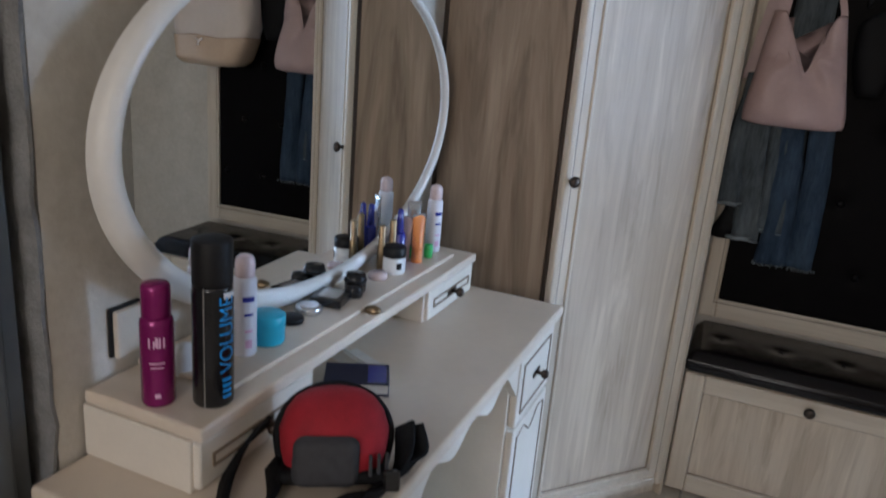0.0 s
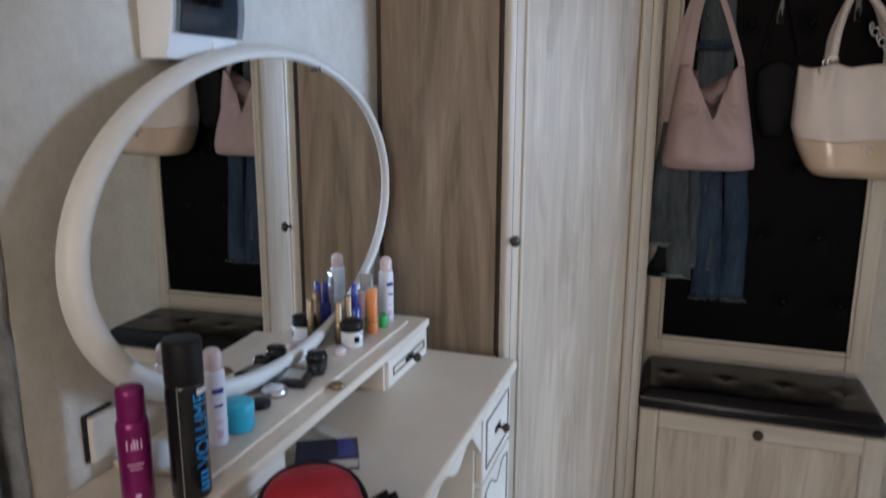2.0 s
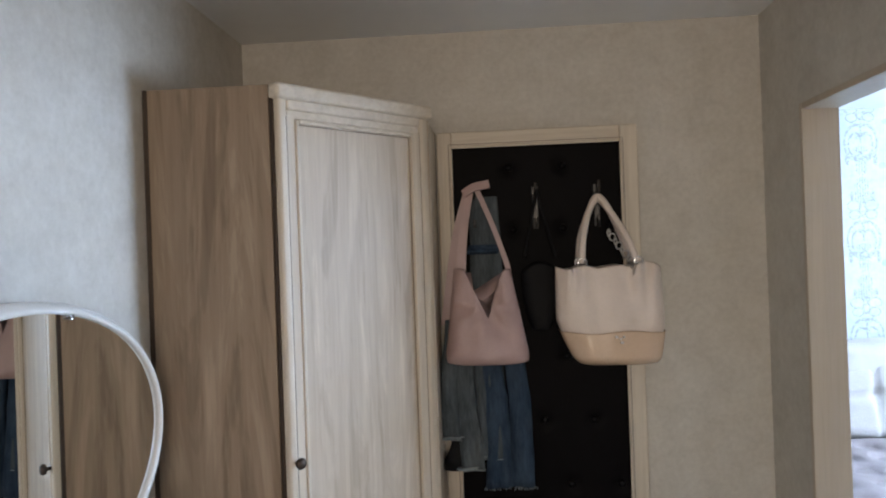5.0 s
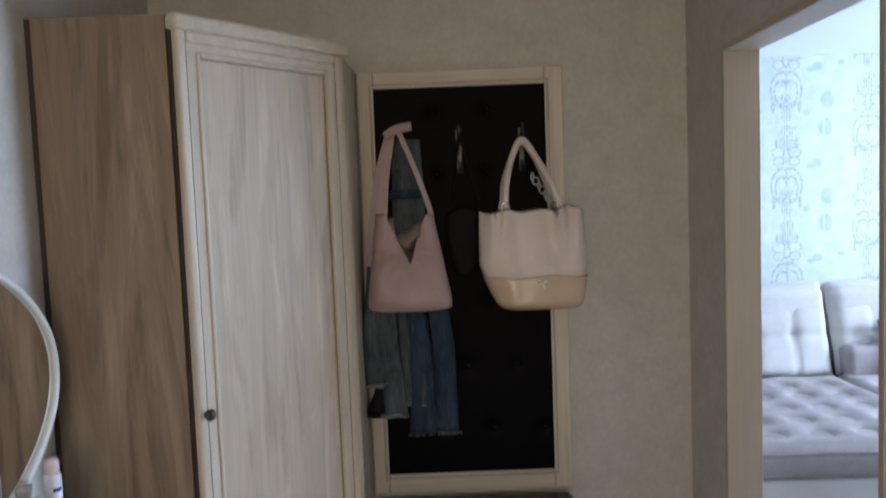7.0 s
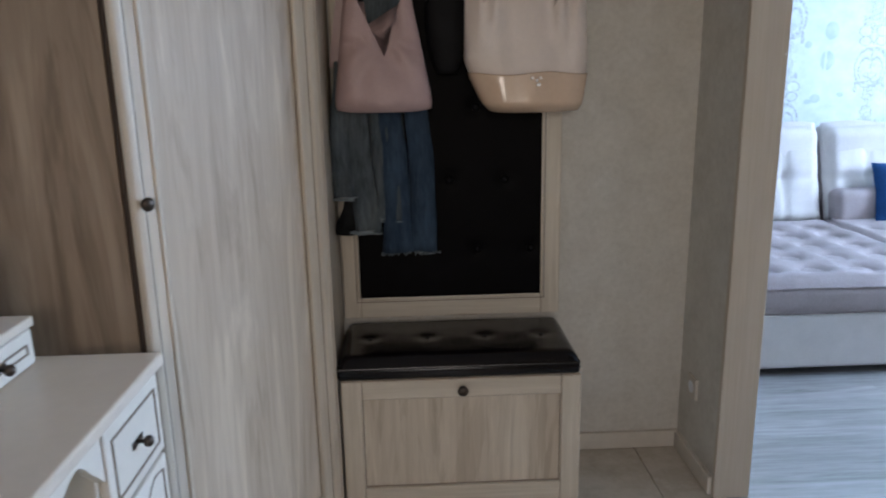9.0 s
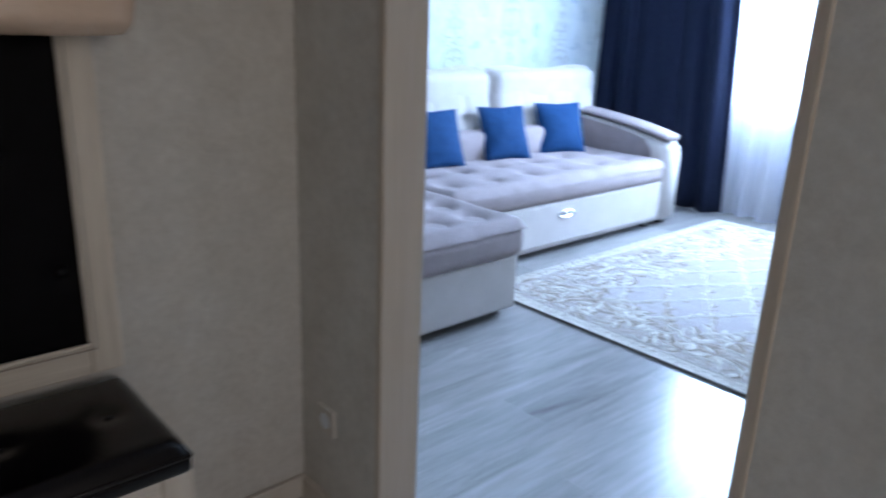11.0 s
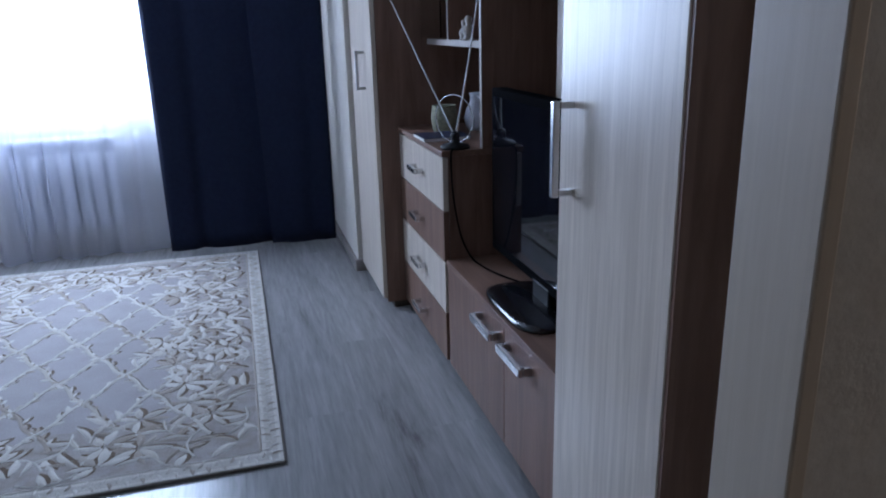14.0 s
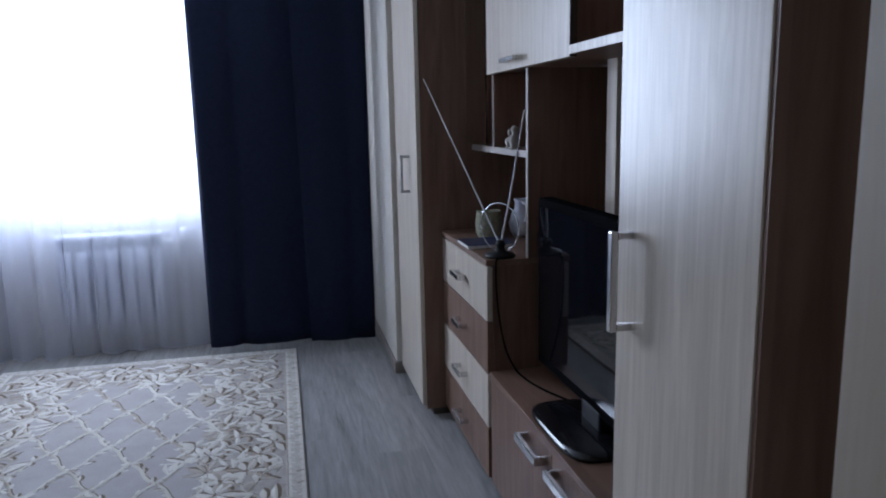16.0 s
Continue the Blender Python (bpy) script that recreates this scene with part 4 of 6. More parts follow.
def sofa():
    ob = thing("corner_sofa", (5.5, 1.3, 0), "corner sofa in pale silver and mauve velour", "sofa")
    cx0, cx1, cy0 = 4.13, 5.06, 0.50
    fy, back, seat_r = 0.985, 1.92, 6.86
    # chaise
    part("chaise_base", box(cx0, cx1 - 0.01, cy0 + 0.012, back, 0.035, 0.275, 0.015, 3), SILVER, ob, "pale velour base")
    st = [(cx0 + 0.16 + i * 0.21, cy0 + 0.16 + j * 0.2) for i in range(4) for j in range(5)]
    bm = tufted(cx0 - 0.01, cx1 + 0.015, cy0 - 0.01, 1.62, 0.440, 0.05, st, dip=0.044)
    box(cx0 - 0.01, cx1 + 0.015, cy0 - 0.01, 1.62, 0.262, 0.410, 0.055, 5, bm=bm)
    part("chaise_cushion", cloth_bumps(bm, 0.006, 7), MAUVE, ob, "tufted mauve velour seat", True)
    # main seat
    part("seat_base", box(cx1 - 0.01, seat_r, fy + 0.01, back, 0.035, 0.295, 0.012, 3), SILVER, ob, "pale velour base with a pull-out drawer")
    dr = part("drawer_front", box(cx1 + 0.06, seat_r - 0.01, fy - 0.008, fy + 0.012, 0.06, 0.292, 0.010, 3), SILVER, ob, "pale velour drawer front")
    bm = bmesh.new()
    n = 24
    ring = [(5.935 + 0.062 * math.cos(2 * math.pi * i / n), fy - 0.010, 0.222 + 0.017 * math.sin(2 * math.pi * i / n)) for i in range(n + 1)]
    tube(ring, 0.006, 8, bm=bm)
    part("handle_rim", bm, CHROME, dr, "chrome oval pull", True)
    part("handle_cup", moved(lathe([(0.001, 0.004), (0.045, 0.004), (0.060, 0.0)], (0, 0, 0), 24, "y"), Matrix.Translation((5.935, fy - 0.013, 0.222)) @ Matrix.Diagonal((1, 0.6, 0.42, 1))), CHROME, dr, "", True)
    st = [(cx1 + 0.17 + i * 0.29, fy + 0.17 + j * 0.24) for i in range(6) for j in range(2)]
    bm = tufted(cx1 + 0.02, seat_r + 0.005, fy - 0.02, 1.64, 0.435, 0.05, st, 90, 34)
    box(cx1 + 0.02, seat_r + 0.005, fy - 0.02, 1.64, 0.288, 0.408, 0.050, 5, bm=bm)
    part("seat_cushion", cloth_bumps(bm, 0.005, 7, 3), MAUVE, ob, "tufted mauve velour seat", True)
    # backs
    part("back_frame", box(cx0, seat_r + 0.1, 1.80, 1.985, 0.04, 0.66, 0.03, 3), MAUVE, ob)
    lumbar = box(5.12, 6.60, 1.555, 1.80, 0.39, 0.595, 0.045, 4)
    part("back_roll", lumbar, MAUVE, ob, "mauve velour roll behind the cushions", True)
    for i, (x0, x1) in enumerate(((4.20, 5.085), (5.105, 6.05), (6.07, 7.06))):

        def face(u, v, x0=x0, x1=x1):
            x = x0 + u * (x1 - x0)
            z = 0.405 + v * (0.535 + 0.012 * math.sin(u * math.pi * 3))
            e = min(u * 0.9, (1 - u) * 0.9, v * 0.53, (1 - v) * 0.53)
            y = 1.595 + 0.15 * v + 0.06 * max(0, 1 - e / 0.06) ** 2
            y += 0.012 * math.exp(-((v - 0.45) / 0.03) ** 2)
            for k in (1, 2, 3):
                y += 0.012 * math.exp(-((u - k / 4) / 0.018) ** 2)
                for w in (0.45,):
                    y += 0.02 * math.exp(-(((u - k / 4) * 0.9) ** 2 + ((v - w) * 0.44) ** 2) / 0.0016)
            return x, y, z
        bm = sheet(44, 26, face)
        box(x0 + 0.01, x1 - 0.01, 1.70, 1.93, 0.42, 0.925, 0.06, 4, bm=bm)
        part("back_cushion", cloth_bumps(bm, 0.008, 5, i * 3.0), SILVER, ob, "pale silver stitched back cushion", True)
    # arm at the window end
    bm = bmesh.new()
    prof = [(0.985, 0.035), (0.985, 0.40), (0.99, 0.47), (1.01, 0.515), (1.05, 0.535), (1.12, 0.55), (1.25, 0.575), (1.42, 0.60), (1.62, 0.625), (1.93, 0.64), (1.93, 0.035)]
    for x in (6.87, 7.055):
        vs = [bm.verts.new((x, y, z)) for y, z in prof]
        bm.faces.new(vs)
    bm.verts.ensure_lookup_table()
    k = len(prof)
    for i in range(k):
        j = (i + 1) % k
        bm.faces.new((bm.verts[i], bm.verts[j], bm.verts[k + j], bm.verts[k + i]))
    bmesh.ops.recalc_face_normals(bm, faces=bm.faces)
    bmesh.ops.bevel(bm, geom=bm.edges[:], offset=0.014, segments=3, affect="EDGES")
    arm = part("arm", bm, SILVER, ob, "pale velour rounded arm", True)
    pts = arc([(6.962, 1.00, 0.552), (6.962, 1.10, 0.577), (6.962, 1.3, 0.615), (6.962, 1.6, 0.652), (6.962, 1.92, 0.665)], 6)
    bm = tube(pts, 0.1, 16, flat=0.30, radii=[0.062] + [0.088] * (len(pts) - 2) + [0.08])
    part("arm_pad", bm, MAUVE, arm, "mauve padded arm top", True)
    inner = bmesh.new()
    face = [(1.09, 0.31), (1.09, 0.47), (1.14, 0.535), (1.25, 0.562), (1.42, 0.588), (1.62, 0.613), (1.88, 0.628), (1.88, 0.30)]
    lo = [inner.verts.new((6.863, y, z)) for y, z in face]
    hi = [inner.verts.new((6.872, y, z)) for y, z in face]
    inner.faces.new(lo), inner.faces.new(hi[::-1])
    for i in range(len(face)):
        j = (i + 1) % len(face)
        inner.faces.new((lo[i], hi[i], hi[j], lo[j]))
    part("inner_panel", inner, MAUVE, arm, "mauve inner side")
    for x, y in ((4.2, 0.58), (4.98, 0.58), (6.8, 1.05), (6.98, 1.05), (4.2, 1.85), (6.98, 1.85)):
        part("foot", box(x - 0.02, x + 0.02, y - 0.02, y + 0.02, 0.0, 0.04), BLACK_M, ob)


sofa()


def throw_pillow(x, tilt, turn):
    ob = thing("throw_pillow", (x, 1.492, 0.432), "royal blue square throw pillow leaning on the sofa", "pillow", "blue throw pillows")
    s, n = 0.163, 22
    bm = bmesh.new()
    for side in (-1, 1):
        g = []
        for i in range(n + 1):
            row = []
            for j in range(n + 1):
                u, v = i / n * 2 - 1, j / n * 2 - 1
                puff = (max(0, (1 - u * u) * (1 - v * v))) ** 0.55
                pin = 1 - 0.07 * (1 - abs(u * v)) * max(abs(u), abs(v))
                row.append(bm.verts.new((u * s * 1.02 * pin, side * 0.055 * puff + 0.004 * noise.noise(Vector((u * 3, v * 3, x * 9 + side))), v * s * pin + s * 0.97)))
            g.append(row)
        for i in range(n):
            for j in range(n):
                bm.faces.new((g[i][j], g[i + 1][j], g[i + 1][j + 1], g[i][j + 1]))
    bmesh.ops.remove_doubles(bm, verts=bm.verts, dist=0.0006)
    m = Matrix.Translation((x, 1.492, 0.432)) @ Matrix.Rotation(radians(turn), 4, "Z") @ Matrix.Rotation(radians(-tilt), 4, "X")
    part("cover", moved(bm, m), BLUE, ob, "", True)


for px, tl, tr in ((5.47, 20, -5), (6.00, 22, -10), (6.50, 22, -18)):
    throw_pillow(px, tl, tr)


# ---------------------------------------------------------------- living room: rug, curtains, radiator
ob = thing("rug", (6.25, 0.075, 0.0), "cream and taupe rug with lattice and leaf border", "rug")
part("woven_top", box(5.15, 7.35, -0.675, 0.825, 0.0, 0.012, 0.004), RUG, ob)


def carved_pile():
    """Leaves and flowers of the belt and the trellis of the middle, as low relief."""
    r = random.Random(11)
    verts, faces = [], []
    under, under_faces = [], []
    z = 0.0122

    def leaf(x, y, a, length, width, bend, high, outline=True):
        nonlocal verts, faces, z
        if outline and edge(x + length * math.cos(a) - bend * length * math.sin(a), y + length * math.sin(a) + bend * length * math.cos(a)) < 0.068:
            return
        n = 6
        # a wider brown copy, set off to one side, paints the leaf's shade
        if outline and r.random() < 0.75:
            keep = verts, faces
            verts, faces, z = under, under_faces, z - 0.0003
            leaf(x + 0.004, y - 0.006, a, length * 1.08, width * 1.4, bend, high * 0.35, False)
            (verts, faces), z = keep, z + 0.0003
        base = len(verts)
        c, s = math.cos(a), math.sin(a)
        for i in range(n + 1):
            t = i / n
            w = width * math.sin(math.pi * min(1, t * 0.93 + 0.05)) ** 0.8
            k = bend * t * t
            px, py = t * length, k * length
            hh = high * math.sin(math.pi * min(1, t + 0.08)) ** 0.5 if i < n else 0
            for off, up in ((-w, 0.0), (0, hh), (w, 0.0)):
                lx, ly = px, py + off
                verts.append((x + c * lx - s * ly, y + s * lx + c * ly, z + up))
        for i in range(n):
            for k in range(2):
                q = base + i * 3 + k
                faces.append((q, q + 3, q + 4, q + 1))

    def ribbon(pts, width, high):
        base = len(verts)
        for i, (x, y) in enumerate(pts):
            x2, y2 = pts[min(i + 1, len(pts) - 1)]
            x1, y1 = pts[max(i - 1, 0)]
            d = math.hypot(x2 - x1, y2 - y1) or 1
            nx, ny = -(y2 - y1) / d, (x2 - x1) / d
            for off, up in ((-width, 0), (0, high), (width, 0)):
                verts.append((x + nx * off, y + ny * off, z + up))
        for i in range(len(pts) - 1):
            for k in range(2):
                q = base + i * 3 + k
                faces.append((q, q + 3, q + 4, q + 1))

    def edge(x, y):
        return min(1.1 - abs(x), 0.75 - abs(y))
    # trellis of curved lozenges
    for sgn in (1, -1):
        for k in range(-7, 8):
            run = []
            for i in range(0, 161):
                x = -1.1 + 2.2 * i / 160
                y = sgn * (0.62 * (x - k * 0.36) + 0.008 * math.sin((x - k * 0.36) * 2 * math.pi / 0.18))
                inside = edge(x, y) > 0.30 + 0.10 * math.sin(x * 9) * math.cos(y * 11)
                if inside:
                    run.append((x, y))
                if (not inside or i == 160) and len(run) > 3:
                    ribbon(run, 0.0078, 0.005)
                    for q in range(4, len(run) - 4, 3):
                        leaf(*run[q], math.atan2(run[q + 1][1] - run[q][1], run[q + 1][0] - run[q][0]) + r.choice((-0.6, 0.6)), r.uniform(0.028, 0.050), 0.0082, r.uniform(-0.3, 0.3), 0.005, r.random() < 0.5)
                    # the trellis line's shade, painted as a brown copy moved likewise
                    verts, faces, z, keep = under, under_faces, z - 0.0003, (verts, faces)
                    ribbon([(p + 0.002, q - 0.004) for p, q in run], 0.0080, 0.001)
                    (verts, faces), z = keep, z + 0.0003
                    run = []
                elif not inside:
                    run = []
    for i in range(-6, 7):
        for j in range(-6, 7):
            if (i + j) % 2 == 0:
                x, y = i * 0.18, j * 0.1116
                if edge(x, y) > 0.32:
                    for k in range(4):
                        leaf(x, y, 0.55 + k * 1.5708 + r.uniform(-0.2, 0.2), r.uniform(0.030, 0.042), 0.009, r.uniform(-0.3, 0.3), 0.006, False)
    # flowers and loose leaves of the belt
    spots = []
    tries = 0
    while len(spots) < 165 and tries < 9000:
        tries += 1
        x, y = r.uniform(-1.05, 1.05), r.uniform(-0.70, 0.70)
        e = edge(x, y)
        if 0.10 < e < 0.36 + 0.10 * math.sin(x * 9) * math.cos(y * 11) and all((x - p) ** 2 + (y - q) ** 2 > 0.0088 for p, q in spots):
            spots.append((x, y))
    for x, y in spots:
        a0 = r.uniform(0, 6.3)
        if r.random() < 0.45:
            n = r.randint(6, 8)
            for k in range(n):
                leaf(x + 0.010 * math.cos(a0 + k * 6.283 / n), y + 0.010 * math.sin(a0 + k * 6.283 / n), a0 + k * 6.283 / n + r.uniform(-0.2, 0.2), r.uniform(0.060, 0.100), r.uniform(0.011, 0.018), r.uniform(-0.3, 0.3), 0.006)
        else:
            stem = [(x + (t - 0.5) * 0.16 * math.cos(a0) - 0.03 * math.sin(t * 3.1) * math.sin(a0), y + (t - 0.5) * 0.16 * math.sin(a0) + 0.03 * math.sin(t * 3.1) * math.cos(a0)) for t in [i / 8 for i in range(9)]]
            ribbon(stem, 0.004, 0.004)
            for i in (1, 2, 4, 5, 7):
                sx, sy = stem[i]
                side = 1 if i % 2 else -1
                leaf(sx, sy, a0 + side * r.uniform(0.5, 1.1), r.uniform(0.06, 0.11), r.uniform(0.009, 0.016), side * r.uniform(0.1, 0.6), 0.006)
    # the edge band: a line on its inner side and a running row of small leaves
    m = 0.065
    c = [(-1.1 + m, -0.75 + m), (1.1 - m, -0.75 + m), (1.1 - m, 0.75 - m), (-1.1 + m, 0.75 - m), (-1.1 + m, -0.75 + m)]
    for p, q in zip(c, c[1:]):
        ribbon([p, q], 0.004, 0.003)
    m = 0.033
    c = [(-1.1 + m, -0.75 + m), (1.1 - m, -0.75 + m), (1.1 - m, 0.75 - m), (-1.1 + m, 0.75 - m), (-1.1 + m, -0.75 + m)]
    for p, q in zip(c, c[1:]):
        a = math.atan2(q[1] - p[1], q[0] - p[0])
        n = int(math.dist(p, q) / 0.022)
        for k in range(n):
            t = (k + 0.5) / n
            leaf(p[0] + (q[0] - p[0]) * t, p[1] + (q[1] - p[1]) * t, a + (0.8 if k % 2 else -0.8), 0.030, 0.0065, 0.5 if k % 2 else -0.5, 0.004, False)
    brown = plain("brown_shade_yarn", (0.125, 0.092, 0.065), 0.95, vary=0.3, scale=60, bumps=0.4, spec=0.1)
    for name, v, f, m, label in (("carved_pattern", verts, faces, PILE, "cream carved leaves and trellis"), ("brown_shade_outline", under, under_faces, brown, "brown yarn outlines of the leaves, offset as their painted shade")):
        me = bpy.data.meshes.new(name)
        me.from_pydata(v, [], f)
        me.materials.append(m)
        for p in me.polygons:
            p.use_smooth = True
        o = new(name, me)
        o.parent = ob
        tagged(o, label, kind="stuff")


carved_pile()
bm = bmesh.new()
tube([(5.15, -0.675, 0.006), (7.35, -0.675, 0.006), (7.35, 0.825, 0.006), (5.15, 0.825, 0.006), (5.15, -0.675, 0.006)], 0.005, 8, bm=bm)
part("bound_edge", bm, plain("rug_binding", (0.16, 0.14, 0.12), 0.9), ob)


def drape(name, y0, y1, x, waves, amp, material, label, z0=0.015, z1=2.26, seed=0, gather=0.0, group="", thick=0.003, lean=0.0):
    ob = thing(name, (x, (y0 + y1) / 2, z0), label, "curtain", group)

    def f(u, v):
        w = 1 - gather * v
        y = (y0 + y1) / 2 + (u - 0.5) * (y1 - y0) * w + lean * (1 - v) * (1 - u)
        ph = u * waves * 2 * math.pi + 0.6 * math.sin(v * 2.5 + u * 5 + seed)
        a = amp * (0.55 + 0.45 * math.sin(u * 7 + seed)) * (1.1 - 0.35 * v)
        return x + a * math.sin(ph) + 0.3 * a * math.sin(2.3 * ph + seed), y + 0.35 * a * math.cos(ph), z0 + v * (z1 - z0) + 0.004 * (1 - v) * math.sin(ph * 0.5 + seed)
    part("cloth", sheet(int(waves * 14), 30, f, thick), material, ob, "", True)
    return ob


drape("curtain", 0.98, 1.992, 7.47, 6, 0.045, NAVY, "floor-length navy curtain hanging in soft folds", seed=1, lean=-0.1, group="navy curtains")
drape("curtain", -0.82, -0.215, 7.47, 1.9, 0.026, NAVY, "floor-length navy curtain hanging in soft folds", seed=2, group="navy curtains", z0=0.02)
drape("curtain", -1.105, -0.765, 7.405, 1.1, 0.020, NAVY, "floor-length navy curtain hanging in soft folds", seed=4, gather=-0.2, lean=-0.028, group="navy curtains", z0=0.025)
drape("sheer_curtain", -0.75, 1.3, 7.555, 13, 0.044, SHEER, "white see-through voile curtain before the window", seed=3, thick=0.0)
ob = thing("curtain_rail", (7.5, 0.3, 2.25), "white ceiling curtain rail", "curtain rail")
part("rail", box(7.40, 7.58, -1.14, 1.98, 2.262, 2.299, 0.004), WINFRAME, ob)

ob = thing("radiator", (7.63, 0.33, 0.16), "white panel-section radiator under the window", "radiator")
for i in range(7):
    y = 0.030 + i * 0.080
    part("section", box(7.615, 7.685, y, y + 0.066, 0.165, 0.585, 0.010, 3), ENAMEL, ob)
    part("grille", box(7.640, 7.650, y + 0.006, y + 0.060, 0.585, 0.650), EDGE, ob, "dark grille slot")
part("top_plate", box(7.612, 7.688, 0.022, 0.582, 0.650, 0.676, 0.006), ENAMEL, ob, "white top plate")
part("end_plate", box(7.612, 7.688, 0.582, 0.590, 0.165, 0.676, 0.003), ENAMEL, ob)
part("end_plate", box(7.612, 7.688, 0.014, 0.022, 0.165, 0.676, 0.003), ENAMEL, ob)
part("valve", lathe([(0.018, 0), (0.020, 0.01), (0.020, 0.05), (0.014, 0.06)], (7.64, -0.09, 0.63), 16), WINFRAME, ob, "white thermostat valve", True)
part("pipe", tube([(7.64, 0.016, 0.615), (7.64, -0.09, 0.615), (7.64, -0.09, 0.0)], 0.011), ENAMEL, ob)
part("bracket", box(7.66, 7.70, 0.3, 0.34, 0.55, 0.60), ENAMEL, ob)


# ---------------------------------------------------------------- living room: wall unit
def wall_unit():
    fy = -1.30
    # wardrobe beside the door
    ob = thing("unit_wardrobe", (4.24, -1.45, 0), "tall wall unit wardrobe with a pale ash door", "wardrobe", "wall unit")
    part("body", box(4.055, 4.43, UNIT_WALL + 0.002, -1.215, 0, 2.16, 0.001), BROWN, ob, "brown laminate carcass")
    part("edge_strip", box(4.052, 4.060, -1.214, -1.198, 0.02, 2.15), BROWN, ob)
    d = part("door", box(4.06, 4.428, -1.213, -1.195, 0.05, 2.14, 0.0015), ASH, ob, "pale ash grooved door")
    bar_handle(d, 4.378, -1.195, 1.006, 0.165, True, 0.033)
    # low cabinet
    ob = thing("tv_cabinet", (5.0, -1.5, 0), "low brown television cabinet with chrome handles", "cabinet", "wall unit")
    part("body", box(4.432, 5.568, UNIT_WALL + 0.002, fy - 0.02, 0.03, 0.408), BROWN_X, ob)
    part("top_board", box(4.432, 5.568, UNIT_WALL + 0.002, fy + 0.004, 0.408, 0.43, 0.002), BROWN_X, ob)
    part("plinth", box(4.432, 5.568, UNIT_WALL + 0.01, fy - 0.05, 0, 0.03), EDGE, ob)
    for x0, x1, hx in ((4.435, 4.998, 4.88), (5.002, 5.565, 5.115)):
        d = part("drawer", box(x0, x1, fy - 0.019, fy, 0.035, 0.404, 0.0015), BROWN, ob, "brown laminate front")
        bar_handle(d, hx, fy, 0.365, 0.17, False, 0.032, None, "handle", 0.007, 0.024)
    # chest of drawers
    ob = thing("chest_of_drawers", (5.91, -1.5, 0), "chest of drawers with alternating ash and brown fronts", "chest", "wall unit")
    part("body", box(5.572, 6.248, UNIT_WALL + 0.002, fy - 0.012, 0.03, 0.79, 0.001), BROWN, ob)
    part("top_board", box(5.570, 6.25, UNIT_WALL + 0.002, fy + 0.012, 0.79, 0.81, 0.002), BROWN_X, ob)
    part("plinth", box(5.575, 6.245, UNIT_WALL + 0.01, fy - 0.04, 0, 0.03), EDGE, ob)
    zs = [0.04, 0.225, 0.415, 0.60, 0.786]
    for i in range(4):
        m = BROWN if i in (0, 2) else ASH
        cells = ((5.575, 6.246),)
        for x0, x1 in cells:
            d = part("drawer", box(x0, x1, fy - 0.011, fy + 0.008, zs[i] + 0.002, zs[i + 1] - 0.002, 0.0015), m, ob, "laminate drawer front")
            bar_handle(d, (x0 + x1) / 2, fy + 0.008, (zs[i] + zs[i + 1]) / 2, 0.12, False, 0.03, None, "handle", 0.006, 0.018)
    # tall cabinet by the pier
    ob = thing("tall_cabinet", (6.53, -1.45, 0), "tall brown cabinet with a pale ash door", "cabinet", "wall unit")
    part("body", box(6.252, 6.80, UNIT_WALL + 0.002, -1.212, 0.03, 2.16, 0.001), BROWN, ob)
    part("plinth", box(6.26, 6.79, UNIT_WALL + 0.01, -1.24, 0, 0.03), EDGE, ob)
    d = part("door", box(6.256, 6.798, -1.211, -1.192, 0.05, 2.15, 0.0015), ASH, ob, "pale ash door")
    bar_handle(d, 6.44, -1.192, 1.035, 0.165, True, 0.034, STEEL)
    # upper shelves
    ob = thing("hanging_cabinet", (5.5, -1.55, 1.0), "brown hanging unit with pale flap doors and a niche", "cabinet", "wall unit")
    uy, ny = -1.40, -1.428
    part("niche_shelf", box(5.572, 6.25, UNIT_WALL + 0.002, ny, 1.14, 1.162, 0.001), BROWN_X, ob)
    part("shelf_edge", box(5.572, 6.25, ny, ny + 0.003, 1.14, 1.162), SHELF_EDGE, ob)
    part("partition", box(5.552, 5.570, UNIT_WALL + 0.002, ny, 0.812, 1.422, 0.001), BROWN, ob)
    part("partition_edge", box(5.552, 5.570, ny, ny + 0.003, 0.812, 1.422), SHELF_EDGE, ob)
    part("back_board", box(4.432, 6.25, UNIT_WALL + 0.001, UNIT_WALL + 0.012, 0.432, 2.16), BROWN, ob)
    part("cupboard", box(5.15, 5.94, UNIT_WALL + 0.012, uy - 0.02, 1.43, 2.16, 0.001), BROWN, ob)
    f = part("flap_door", box(5.152, 5.935, uy - 0.02, uy, 1.422, 2.158, 0.0015), ASH, ob, "pale ash flap door")
    part("flap_edge", box(5.148, 5.1515, uy - 0.02, uy, 1.422, 2.158), EDGE, ob)
    bar_handle(f, 5.60, uy, 1.452, 0.15, False, 0.028)
    part("long_shelf", box(4.432, 5.147, UNIT_WALL + 0.012, uy, 1.428, 1.45, 0.001), BROWN_X, ob)
    part("shelf_edge", box(4.432, 5.147, uy, uy + 0.003, 1.428, 1.45), ASH, ob)
    part("niche_side", box(5.935, 5.952, UNIT_WALL + 0.012, ny, 1.162, 1.422, 0.001), BROWN, ob)
    part("niche_side_edge", box(5.935, 5.952, ny, ny + 0.003, 1.162, 1.422), SHELF_EDGE, ob)
    part("pale_batten", box(5.285, 5.35, UNIT_WALL + 0.013, -1.60, 0.97, 1.43, 0.002), ASH, ob, "pale ash upright batten")
